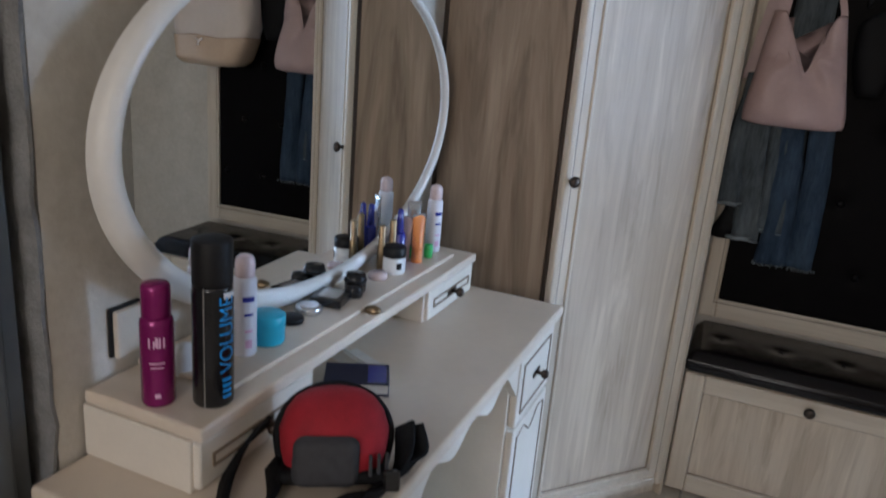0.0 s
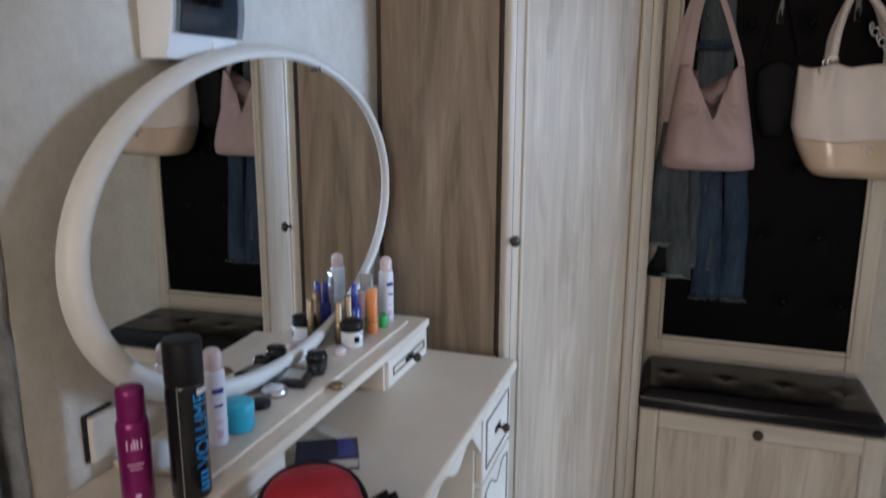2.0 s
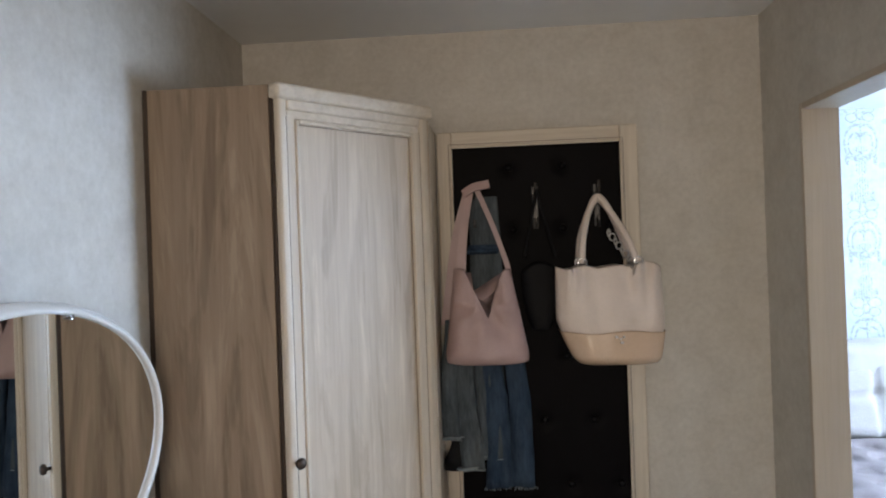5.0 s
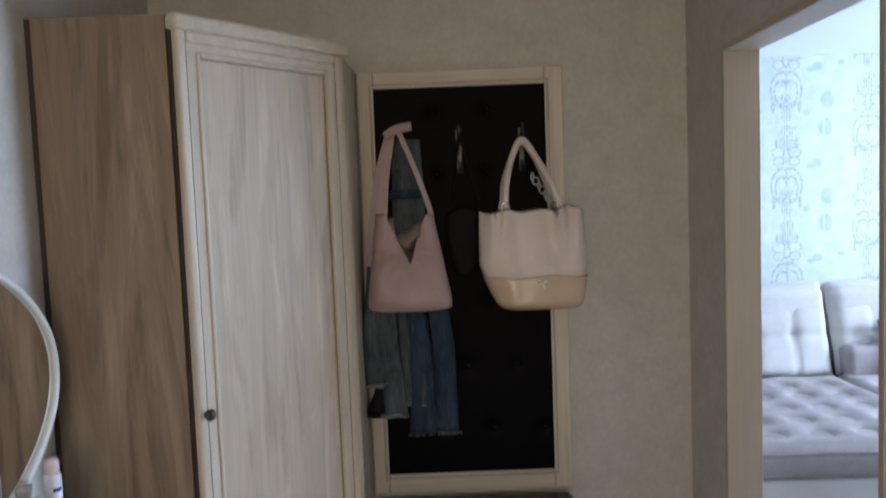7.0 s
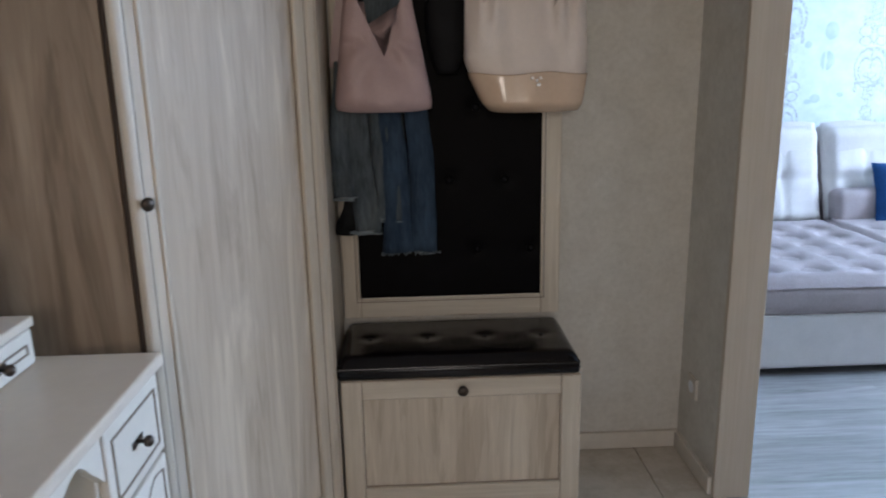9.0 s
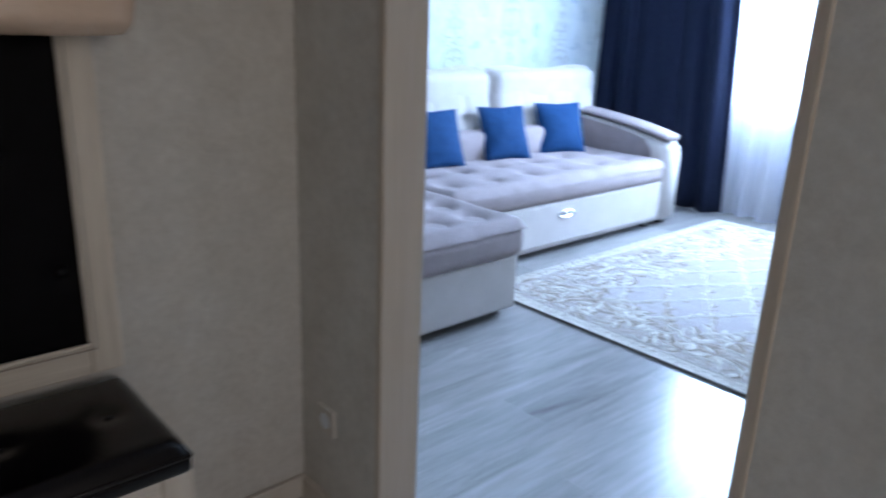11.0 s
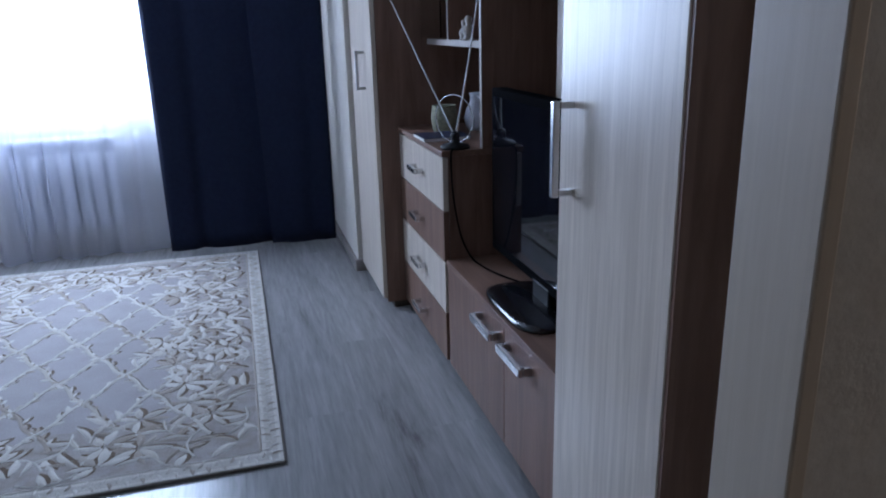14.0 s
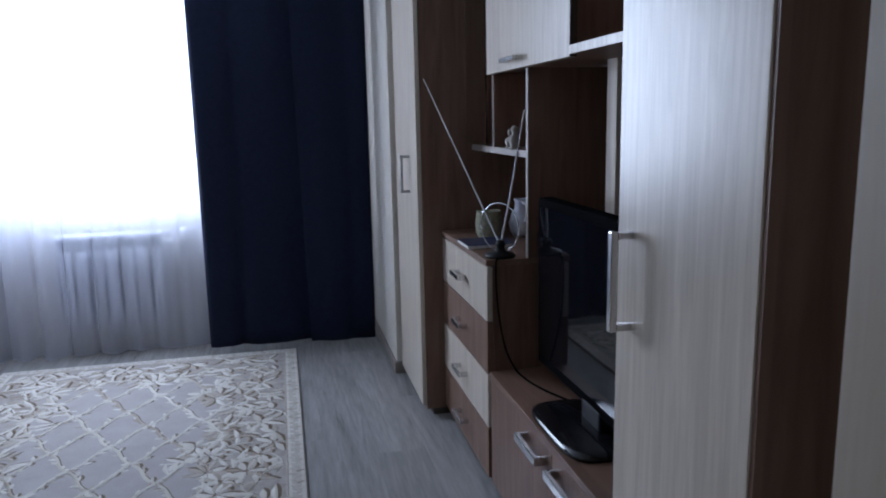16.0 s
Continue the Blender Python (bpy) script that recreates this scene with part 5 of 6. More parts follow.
    part("glass_door", box(5.955, 6.245, uy - 0.006, uy - 0.001, 1.17, 2.15), GLASS, ob, "narrow glass door")


wall_unit()

# ---------------------------------------------------------------- hall: bags and clothes on the rack
PINK = plain("dusty_pink_leather", (0.43, 0.31, 0.298), 0.5, vary=0.08, scale=9, bumps=0.15)
IVORY = plain("ivory_soft_leather", (0.66, 0.57, 0.505), 0.42, vary=0.06, scale=10, bumps=0.15)
TAN = plain("tan_patent_leather", (0.57, 0.42, 0.30), 0.25, vary=0.08, scale=9, bumps=0.2, coat=0.55)
BLACK_L = plain("black_bag_leather", (0.006, 0.006, 0.007), 0.65, vary=0.2, bumps=0.15, spec=0.15)
LIGHT_HEM = plain("faded_denim_hem", (0.21, 0.24, 0.255), 0.9, vary=0.3, scale=60)


def bag_body(left, right, z0, top, y_mid, depth, nu=56, nv=26, fold=0.006, seed=0.0, base_round=0.25, sag=0.0, pleat=0.0, square=0.75, tuck=0.25, drape=None, back_top=None):
    """A soft bag: left(v) and right(v) are its sides by height share v, top(x) its mouth, depth(v) its half depth."""
    bm = bmesh.new()
    rows = []
    for j in range(nv + 1):
        v = j / nv
        row = []
        for i in range(nu):
            a = 2 * math.pi * i / nu
            c, s = math.cos(a), math.sin(a)
            l, r = left(v), right(v)
            x = (l + r) / 2 + (r - l) / 2 * math.copysign(abs(c) ** square, c)
            d = depth(v)
            y = y_mid - d * math.copysign(abs(s) ** (square + 0.05), s)
            rim = top(x)
            if back_top and s < 0:
                rim += (back_top(x) - rim) * min(1, -s * 2)
            z = z0 + (rim - z0) * v + sag * (1 - v) ** 2 * (2 * (x - (l + r) / 2) / (r - l)) ** 4
            k = noise.noise(Vector((x * 16 + seed, z * 5, 1 if s > 0 else 5)))
            y -= fold * (k + pleat * v * v * math.sin(x * 88 + 2 * k)) * math.copysign(1, s) * min(1, v * 4) * min(1, abs(s) * 3)
            if drape and s > 0:
                y -= drape(x, z) * min(1, s * 3)
            if v < base_round:
                t = 1 - v / base_round
                y = y_mid + (y - y_mid) * (1 - tuck * t * t)
                x = (l + r) / 2 + (x - (l + r) / 2) * (1 - 0.05 * t * t)
            row.append(bm.verts.new((x, y, z)))
        rows.append(row)
    for a, b in zip(rows, rows[1:]):
        for i in range(nu):
            bm.faces.new((a[i], a[(i + 1) % nu], b[(i + 1) % nu], b[i]))
    bm.faces.new(rows[0][::-1])
    # the lining, a little inside the mouth
    mx = sum(v.co.x for v in rows[-1]) / nu
    inner = [bm.verts.new((mx + (v.co.x - mx) * 0.85, y_mid + (v.co.y - y_mid) * 0.8, v.co.z - 0.05)) for v in rows[-1]]
    for i in range(nu):
        bm.faces.new((rows[-1][i], rows[-1][(i + 1) % nu], inner[(i + 1) % nu], inner[i]))
    bm.faces.new(inner)
    return bm


def band(points, width, thick, side=(1, 0, 0)):
    """A flat strap along a run of points."""
    bm = bmesh.new()
    pts = arc(points, 7)
    sd = Vector(side)
    rows = []
    for i, p in enumerate(pts):
        d = (pts[min(i + 1, len(pts) - 1)] - pts[max(i - 1, 0)]).normalized()
        s = (sd - d * sd.dot(d)).normalized()
        n = d.cross(s)
        w = width(i / (len(pts) - 1)) if callable(width) else width
        rows.append([bm.verts.new(p + s * a * w / 2 + n * b * thick / 2) for a, b in ((-1, -1), (1, -1), (1, 1), (-1, 1))])
    for a, b in zip(rows, rows[1:]):
        for k in range(4):
            bm.faces.new((a[k], a[(k + 1) % 4], b[(k + 1) % 4], b[k]))
    bm.faces.new(rows[0][::-1]), bm.faces.new(rows[-1])
    return bm


def pink_bag():
    ob = thing("shoulder_bag", (2.74, -0.11, 1.165), "dusty pink leather shoulder bag hanging from a hook", "handbag", "bags on the rack")
    top = lambda x: min(1.475, 1.305 + 2.15 * abs(x - 2.752)) if x < 2.752 else 1.305 + 0.165 * math.sin(min(1, (x - 2.752) / 0.062) * math.pi / 2)

    def folds(x, z):
        # soft creases that fan out below the mouth, and the slack belly of the front
        fan = math.atan2(x - 2.752, 1.36 - z) if z < 1.355 else 0
        far = math.hypot(x - 2.752, 1.36 - z)
        return 0.007 * math.cos(fan * 7 + 0.6) * math.exp(-((far - 0.09) / 0.06) ** 2) + 0.010 * math.exp(-((x - 2.74) / 0.09) ** 2 - ((z - 1.215) / 0.05) ** 2)
    bm = bag_body(lambda v: 2.602 + 0.040 * v, lambda v: 2.886 - 0.058 * v, 1.158, top, -0.130, lambda v: 0.068 - 0.036 * v, nu=128, nv=36, fold=0.016, sag=0.008, pleat=0.2, square=0.62, tuck=0.35, base_round=0.15, drape=folds, back_top=lambda x: max(1.40, min(1.47, 1.40 + 0.61 * (x - 2.707))) if x > 2.70 else 1.46)
    part("body", bm, PINK, ob, "", True)
    part("strap", band([(2.660, -0.120, 1.40), (2.664, -0.122, 1.47), (2.674, -0.110, 1.58), (2.692, -0.090, 1.69), (2.705, -0.074, 1.748)], lambda t: 0.036 - 0.014 * t, 0.006), PINK, ob, "pink strap")
    part("strap", band([(2.822, -0.118, 1.40), (2.822, -0.122, 1.462), (2.80, -0.11, 1.54), (2.765, -0.095, 1.64), (2.722, -0.076, 1.745)], 0.017, 0.006), PINK, ob, "pink strap")
    part("strap", band([(2.612, -0.075, 1.28), (2.632, -0.070, 1.45), (2.655, -0.064, 1.60), (2.690, -0.064, 1.73)], lambda t: 0.05 - 0.026 * t, 0.005), PINK, ob, "pink strap")
    part("strap_end", band([(2.680, -0.092, 1.724), (2.715, -0.092, 1.746), (2.768, -0.094, 1.755)], 0.028, 0.008, (0, 0.3, 1)), PINK, ob)
    part("seam", tube(arc([(2.668, -0.190, 1.18), (2.670, -0.182, 1.32), (2.674, -0.164, 1.44)]), 0.0016, 6), PINK, ob)


def tote():
    ob = thing("tote_bag", (3.15, -0.12, 1.16), "ivory tote bag with a shiny tan leather base", "handbag", "bags on the rack")
    lf = lambda v: 3.042 - 0.072 * min(1, v * 2.2) ** 0.8 + 0.006 * v
    rt = lambda v: 3.300 + 0.028 * min(1, v * 2.2) - 0.016 * v
    dp = lambda v: 0.080 - 0.022 * v
    up = lambda x: 1.468 + 0.006 * math.sin(x * 60) + 0.012 * math.exp(-((x - 3.245) / 0.03) ** 2)

    def gather(x, z):
        # pleats that run out from under the two handle rings
        t = max(0.0, min(1.0, (z - 1.27) / 0.19))
        return sum(0.010 * t * math.cos((x - c) / (0.010 + 0.016 * (1 - t))) * math.exp(-((x - c) / (0.035 + 0.03 * (1 - t))) ** 2) for c in (3.058, 3.236))
    whole = bag_body(lambda v: lf(0.28 + 0.72 * v), lambda v: rt(0.28 + 0.72 * v), 1.238, up, -0.125, lambda v: dp(0.28 + 0.72 * v), nu=128, nv=40, fold=0.014, seed=7, sag=0.004, pleat=0.7, square=0.5, tuck=0.0, base_round=0.02, drape=gather)
    part("body", whole, IVORY, ob, "ivory soft leather body", True)
    base = bag_body(lambda v: lf(v * 0.36) - 0.004, lambda v: rt(v * 0.36) + 0.004, 1.149, lambda x: 1.258 + 0.004 * math.sin(x * 30), -0.125, lambda v: dp(v * 0.36) + 0.008, nu=96, nv=24, fold=0.005, seed=7, base_round=0.28, sag=0.004, square=0.5, tuck=0.42)
    part("patent_base", base, TAN, ob, "glossy tan patent base", True)
    for y, z in ((-0.175, 1.69), (-0.085, 1.70)):
        h = part("handle", tube(arc([(3.058, y, 1.478), (3.066, y + 0.012, 1.56), (3.095, -0.10, 1.65), (3.128, -0.082, z), (3.165, -0.10, 1.645), (3.205, y + 0.015, 1.56), (3.236, y, 1.478)]), 0.011, 10), IVORY, ob, "ivory rolled handle", True)
        for x in (3.058, 3.236):
            ring = [(x + 0.014 * math.cos(t * math.pi / 6), y - 0.006, 1.480 + 0.016 * math.sin(t * math.pi / 6)) for t in range(13)]
            part("ring", tube(ring, 0.003, 8), CHROME, h, "chrome ring", True)
    chain = [(3.150 + 0.010 * k, -0.155 - 0.004 * (k % 2), 1.575 - 0.014 * k) for k in range(7)]
    for k, (x, y, z) in enumerate(chain):
        ring = [(x + 0.010 * math.cos(t * math.pi / 5) * (1 if k % 2 else 0.4), y, z + 0.012 * math.sin(t * math.pi / 5)) for t in range(11)]
        part("chain_link", tube(ring, 0.0026, 6), STEEL, ob, "steel chain link", True)
    for dx, dz, w in ((-0.012, 0.004, 0.010), (0.0, -0.002, 0.008), (0.010, 0.004, 0.009), (0.004, -0.014, 0.012)):
        part("badge", box(3.166 + dx - w / 2, 3.166 + dx + w / 2, -0.219, -0.211, 1.236 + dz, 1.244 + dz, 0.001), CHROME, ob, "small chrome badge")


def black_bag():
    ob = thing("small_handbag", (2.93, -0.06, 1.24), "small black handbag hanging in the shade of the rack", "handbag", "bags on the rack")
    bm = bag_body(lambda v: 2.866 + 0.03 * (1 - v) ** 3, lambda v: 2.990 - 0.03 * (1 - v) ** 3, 1.26, lambda x: 1.49 - 9 * (x - 2.928) ** 2, -0.075, lambda v: 0.036 - 0.016 * v, nu=40, nv=16, fold=0.006)
    part("body", bm, BLACK_L, ob, "", True)
    part("strap", tube(arc([(2.878, -0.085, 1.50), (2.894, -0.085, 1.58), (2.916, -0.080, 1.68), (2.928, -0.078, 1.735)]), 0.005, 8), BLACK_L, ob)
    part("strap", tube(arc([(2.982, -0.085, 1.50), (2.962, -0.085, 1.58), (2.936, -0.080, 1.68), (2.928, -0.078, 1.735)]), 0.005, 8), BLACK_L, ob)
    for x in (2.880, 2.980):
        part("clasp", lathe([(0.006, 0), (0.007, 0.003), (0.004, 0.006)], (x, -0.092, 1.515), 12, "y"), BLACK_L, ob)


def leg(x0, x1, z0, z1, y, seed, flare=0.0, rad=0.022):
    """A flat hanging sleeve or trouser leg with long folds."""
    def ring(z):
        t = (z1 - z) / (z1 - z0)
        cx = (x0 + x1) / 2 + 0.012 * math.sin(t * 4 + seed) + flare * t
        return z, cx, y + 0.006 * math.sin(t * 6 + seed), (x1 - x0) / 2 * (0.85 + 0.2 * t), rad * (1 + 0.4 * math.sin(t * 9 + seed) * 0.5)
    bm = loft([ring(z0 + (z1 - z0) * i / 22) for i in range(23)], 36, 2.4)
    for v in bm.verts:
        k = noise.noise(Vector((v.co.x * 26 + seed, v.co.y * 20, v.co.z * 3.5)))
        v.co.y += 0.018 * k
        v.co.x += 0.004 * noise.noise(Vector((v.co.z * 12, seed, v.co.y * 30)))
    return bm


def clothes():
    ob = thing("denim_jacket", (2.66, -0.08, 0.8), "washed grey-blue denim jacket hanging behind the pink bag", "jacket")
    part("body", leg(2.672, 2.790, 1.02, 1.715, -0.056, 1.0, 0.02, 0.014), DENIM_A, ob, "", True)
    part("waistband", leg(2.668, 2.800, 1.520, 1.552, -0.060, 1.0, rad=0.020), DENIM_B, ob, "", True)
    for x0, x1, z0, sd in ((2.588, 2.652, 0.905, 2.0), (2.636, 2.712, 0.802, 3.1), (2.690, 2.770, 0.835, 4.2)):
        s = part("sleeve", leg(x0, x1, z0, 1.30, -0.105 if sd < 4 else -0.075, sd), DENIM_A, ob, "washed denim sleeve", True)
        t = leg(x0 - 0.001, x1 + 0.001, z0 - 0.005, z0 + 0.007, -0.105 if sd < 4 else -0.075, sd, rad=0.025)
        part("cuff_edge", t, LIGHT_HEM, s, "frayed pale hem", True)
    part("lining", leg(2.592, 2.676, 0.792, 0.900, -0.086, 1.2, rad=0.018), BLACK_L, ob, "dark lining", True)
    ob = thing("jeans", (2.81, -0.08, 0.73), "blue denim jeans with frayed hems hanging on the rack", "jeans")
    for x0, x1, sd, fl in ((2.705, 2.795, 5.0, 0.012), (2.772, 2.850, 6.3, 0.046)):
        s = part("leg", leg(x0, x1, 0.735, 1.27, -0.078, sd, fl), DENIM_B, ob, "", True)
        bm = bmesh.new()
        r = random.Random(int(sd * 10))
        for k in range(26):
            x = x0 + fl + (x1 - x0) * (k + 0.5) / 26
            y = -0.098 - 0.006 * r.random()
            tube([(x, y, 0.738), (x + r.uniform(-0.003, 0.003), y, 0.738 - r.uniform(0.004, 0.014))], 0.0008, 4, bm=bm)
        part("fringe", bm, LIGHT_HEM, s, "frayed thread hem")


pink_bag()
tote()
black_bag()
clothes()

# ---------------------------------------------------------------- hall: things on the dressing table
MAGENTA = plain("magenta_metallic_can", (0.23, 0.012, 0.13), 0.25, 0.35, vary=0.12, bumps=0)
CAN_BLACK = plain("black_lacquered_can", (0.008, 0.008, 0.010), 0.22, vary=0.1, bumps=0)
CYAN = plain("turquoise_jar", (0.045, 0.42, 0.60), 0.35, vary=0.08)
PALE_CAN = plain("white_lilac_can", (0.66, 0.66, 0.72), 0.3, vary=0.05, bumps=0)
BLUSH = plain("blush_clear_cap", (0.62, 0.50, 0.50), 0.2, vary=0.05, bumps=0)
GOLD = plain("gold_metal", (0.26, 0.19, 0.115), 0.35, 0.9, vary=0.1, bumps=0)
INK_BLUE = plain("deep_blue_plastic", (0.03, 0.035, 0.26), 0.25, vary=0.1, bumps=0)
ORANGE = plain("orange_tube", (0.62, 0.21, 0.05), 0.35, vary=0.1)
GREEN = plain("green_plastic", (0.05, 0.40, 0.10), 0.35)
RED = plain("red_nylon", (0.30, 0.006, 0.016), 0.75, vary=0.2, scale=40, bumps=0.25)
NYLON = plain("black_nylon_webbing", (0.007, 0.007, 0.008), 0.7, vary=0.2, scale=80, bumps=0.3, spec=0.15)
POCKET = plain("dark_grey_nylon", (0.050, 0.050, 0.055), 0.7, vary=0.15, scale=80, bumps=0.3, spec=0.2)
PRINT_B = plain("bright_blue_print", (0.02, 0.25, 0.62), 0.35, bumps=0)
PRINT_W = plain("white_print", (0.72, 0.72, 0.72), 0.4, bumps=0)
PRINT_P = plain("pale_pink_print", (0.62, 0.38, 0.55), 0.4, bumps=0)
PAGE = plain("white_paper", (0.72, 0.71, 0.68), 0.7)
BOOKBLUE = plain("navy_notebook_cover", (0.012, 0.017, 0.055), 0.45)
SILVER_M = plain("silver_compact_metal", (0.55, 0.56, 0.58), 0.25, 0.8, bumps=0)
STEP_Z = SZ + 0.008


def wrap(bm, at, r, turn):
    """Bends a flat print (x round, z up, y out) on to a can."""
    for v in bm.verts:
        a = turn + v.co.x / r
        rr = r + v.co.y
        v.co = (at[0] + rr * math.cos(a), at[1] + rr * math.sin(a), at[2] + v.co.z)
    return bm


def print_bar(x0, x1, z0, z1):
    n = max(2, int((x1 - x0) / 0.003))
    return sheet(n, 1, lambda u, v: (x0 + u * (x1 - x0), 0.0006, z0 + v * (z1 - z0)), 0.0004)


def lettering(word, size, at, r, turn, z, material, parent):
    """A word that reads upwards round a can."""
    c = bpy.data.curves.new("lettering", "FONT")
    c.body, c.size, c.extrude = word, size, 0.0
    tmp = new("lettering_source", c)
    dg = bpy.context.evaluated_depsgraph_get()
    me = bpy.data.meshes.new_from_object(tmp.evaluated_get(dg))
    bpy.data.objects.remove(tmp)
    bm = bmesh.new()
    bm.from_mesh(me)
    bpy.data.meshes.remove(me)
    bmesh.ops.triangulate(bm, faces=bm.faces[:])
    bmesh.ops.subdivide_edges(bm, edges=bm.edges[:], cuts=3, use_grid_fill=True)
    for v in bm.verts:
        v.co = (-v.co.y * 1.1 + size * 0.35, 0.0009, v.co.x + z)
    wrap(bm, at, r, turn)
    return part("lettering", bm, material, parent, "blue printed word")


def can(name, at, r, h, label, body, cap, cap_h, neck=0.9, group="cosmetics", dome=0.35):
    ob = thing(name, at, label, "spray can", group)
    hb = h - cap_h
    prof = [(r * 0.9, 0), (r, 0.004), (r, hb - r * 0.45), (r * 0.95, hb - r * 0.2), (r * neck, hb - 0.001), (r * neck * 0.9, hb)]
    part("body", lathe(prof, at), body, ob, "", True)
    prof = [(r * neck * 0.98, hb), (r * neck, hb + 0.003), (r * neck, h - r * dome), (r * neck * (1 - dome * 0.12), h - r * dome * 0.5), (r * neck * (1 - dome * 0.42), h - r * dome * 0.2), (r * neck * (1 - dome * 1.1), h), (0.001, h)]
    part("cap", lathe(prof, at), cap, ob, "", True)
    return ob


CAM_SIDE = math.atan2(-0.72, 0.66)
ob = can("hairspray_can", (2.008, -1.835, SZ), 0.0215, 0.167, "magenta hairspray can with printed lines", MAGENTA, MAGENTA, 0.045, 0.86)
for dx in (-0.009, -0.003, 0.001, 0.004, 0.009):
    part("print", wrap(print_bar(dx - 0.0011, dx + 0.0011, 0.084, 0.098 - 0.004 * (dx == -0.003)), (2.008, -1.835, SZ), 0.0215, CAM_SIDE), PRINT_P, ob)
for z0, z1, w in ((0.086, 0.099, 0.003), (0.062, 0.064, 0.020), (0.056, 0.0575, 0.016), (0.014, 0.020, 0.007)):
    part("print", wrap(print_bar(-w / 2, w / 2, z0, z1), (2.008, -1.835, SZ), 0.0215, CAM_SIDE), PRINT_P, ob)
ob = can("hairspray_can", (2.066, -1.797, SZ), 0.0265, 0.227, "tall black hairspray can with blue vertical lettering", CAN_BLACK, BLACK_M, 0.06, 0.97, dome=0.16)
lettering("VOLUME", 0.027, (2.066, -1.797, SZ), 0.0265, CAM_SIDE + 0.68, 0.050, PRINT_B, ob)
part("print", wrap(print_bar(-0.0008, 0.0008, 0.002, 0.168), (2.066, -1.797, SZ), 0.0265, CAM_SIDE - 0.45), STEEL, ob)
part("print", wrap(print_bar(0.008, 0.030, 0.152, 0.160), (2.066, -1.797, SZ), 0.0265, CAM_SIDE + 0.2), PRINT_W, ob)
for k in range(4):
    part("print", wrap(print_bar(0.006, 0.020, 0.014 + k * 0.008, 0.018 + k * 0.008), (2.066, -1.797, SZ), 0.0265, CAM_SIDE + 0.2), PRINT_B, ob)
for at, zz in (((2.018, -1.672, STEP_Z), 0), ((2.020, -0.998, STEP_Z), 1)):
    ob = can("deodorant_can", at, 0.0175, 0.158, "white and lilac deodorant can with blush cap", PALE_CAN, BLUSH, 0.034, 0.84, dome=0.8)
    for z0, z1, w in ((0.088, 0.096, 0.018), (0.066, 0.070, 0.014), (0.040, 0.044, 0.012), (0.015, 0.028, 0.010)):
        part("print", wrap(print_bar(-w / 2, w / 2, z0, z1), at, 0.0175, CAM_SIDE + 0.25), INK_BLUE if w > 0.013 else PRINT_P, ob)
ob = thing("cream_jar", (2.018, -1.617, STEP_Z), "turquoise ribbed cosmetic jar", "jar", "cosmetics")
bm = lathe([(0.026, 0), (0.0275, 0.003), (0.0275, 0.030), (0.0282, 0.031), (0.0282, 0.045), (0.026, 0.047), (0.001, 0.0475)], (2.018, -1.617, STEP_Z), 48)
for v in bm.verts:
    k = 1 + 0.02 * math.sin(24 * math.atan2(v.co.y + 1.617, v.co.x - 2.018))
    v.co.x, v.co.y = 2.018 + (v.co.x - 2.018) * k, -1.617 + (v.co.y + 1.617) * k
part("body", bm, CYAN, ob, "", True)


def compact(name, x, y, r, h, material, label, parts=()):
    o = thing(name, (x, y, STEP_Z), label, "compact", "cosmetics")
    part("case", lathe([(r * 0.94, 0), (r, h * 0.25), (r, h * 0.75), (r * 0.9, h), (0.001, h)], (x, y, STEP_Z), 28), material, o, "", True)
    for rr, h0, h1, m in parts:
        part("insert", lathe([(rr, h0), (rr, h1), (0.001, h1 + 0.0005)], (x, y, STEP_Z), 24), m, o, "", True)
    return o


compact("powder_compact", 2.004, -1.532, 0.021, 0.010, BLACK_M, "dark round powder compact")
compact("powder_compact", 2.002, -1.478, 0.024, 0.013, SILVER_M, "silver round powder compact", ((0.017, 0.013, 0.0145, PALE_CAN),))
ob = thing("eyeshadow_case", (2.008, -1.415, STEP_Z), "black square eyeshadow case with a silver inset", "compact", "cosmetics")
part("case", moved(box(-0.030, 0.030, -0.034, 0.034, 0, 0.016, 0.003), Matrix.Translation((2.008, -1.415, STEP_Z)) @ Matrix.Rotation(radians(12), 4, "Z")), BLACK_P, ob)
part("inset", moved(box(-0.019, 0.019, -0.022, 0.022, 0.016, 0.0172), Matrix.Translation((2.008, -1.415, STEP_Z)) @ Matrix.Rotation(radians(12), 4, "Z")), SILVER_M, ob)
compact("cream_pot", 2.012, -1.335, 0.021, 0.034, BLACK_P, "small black glossy cosmetic pot", ((0.022, 0.020, 0.024, BLACK_M),))
compact("cream_pot", 2.026, -1.365, 0.018, 0.022, BLACK_P, "low black glossy cosmetic pot")
compact("powder_compact", 2.012, -1.245, 0.020, 0.012, BLUSH, "blush pink powder compact")
ob = thing("cream_jar", (2.020, -1.192, STEP_Z), "white cream jar with a black lid", "jar", "cosmetics")
part("body", lathe([(0.023, 0), (0.0245, 0.003), (0.0245, 0.034), (0.020, 0.036)], (2.020, -1.192, STEP_Z)), WHITE_P, ob, "", True)
part("lid", lathe([(0.0245, 0.036), (0.025, 0.037), (0.025, 0.055), (0.023, 0.057), (0.001, 0.057)], (2.020, -1.192, STEP_Z)), BLACK_M, ob, "black screw lid", True)
part("print", wrap(print_bar(-0.006, 0.006, 0.012, 0.026), (2.020, -1.192, STEP_Z), 0.0245, CAM_SIDE + 0.2), BLACK_M, ob)
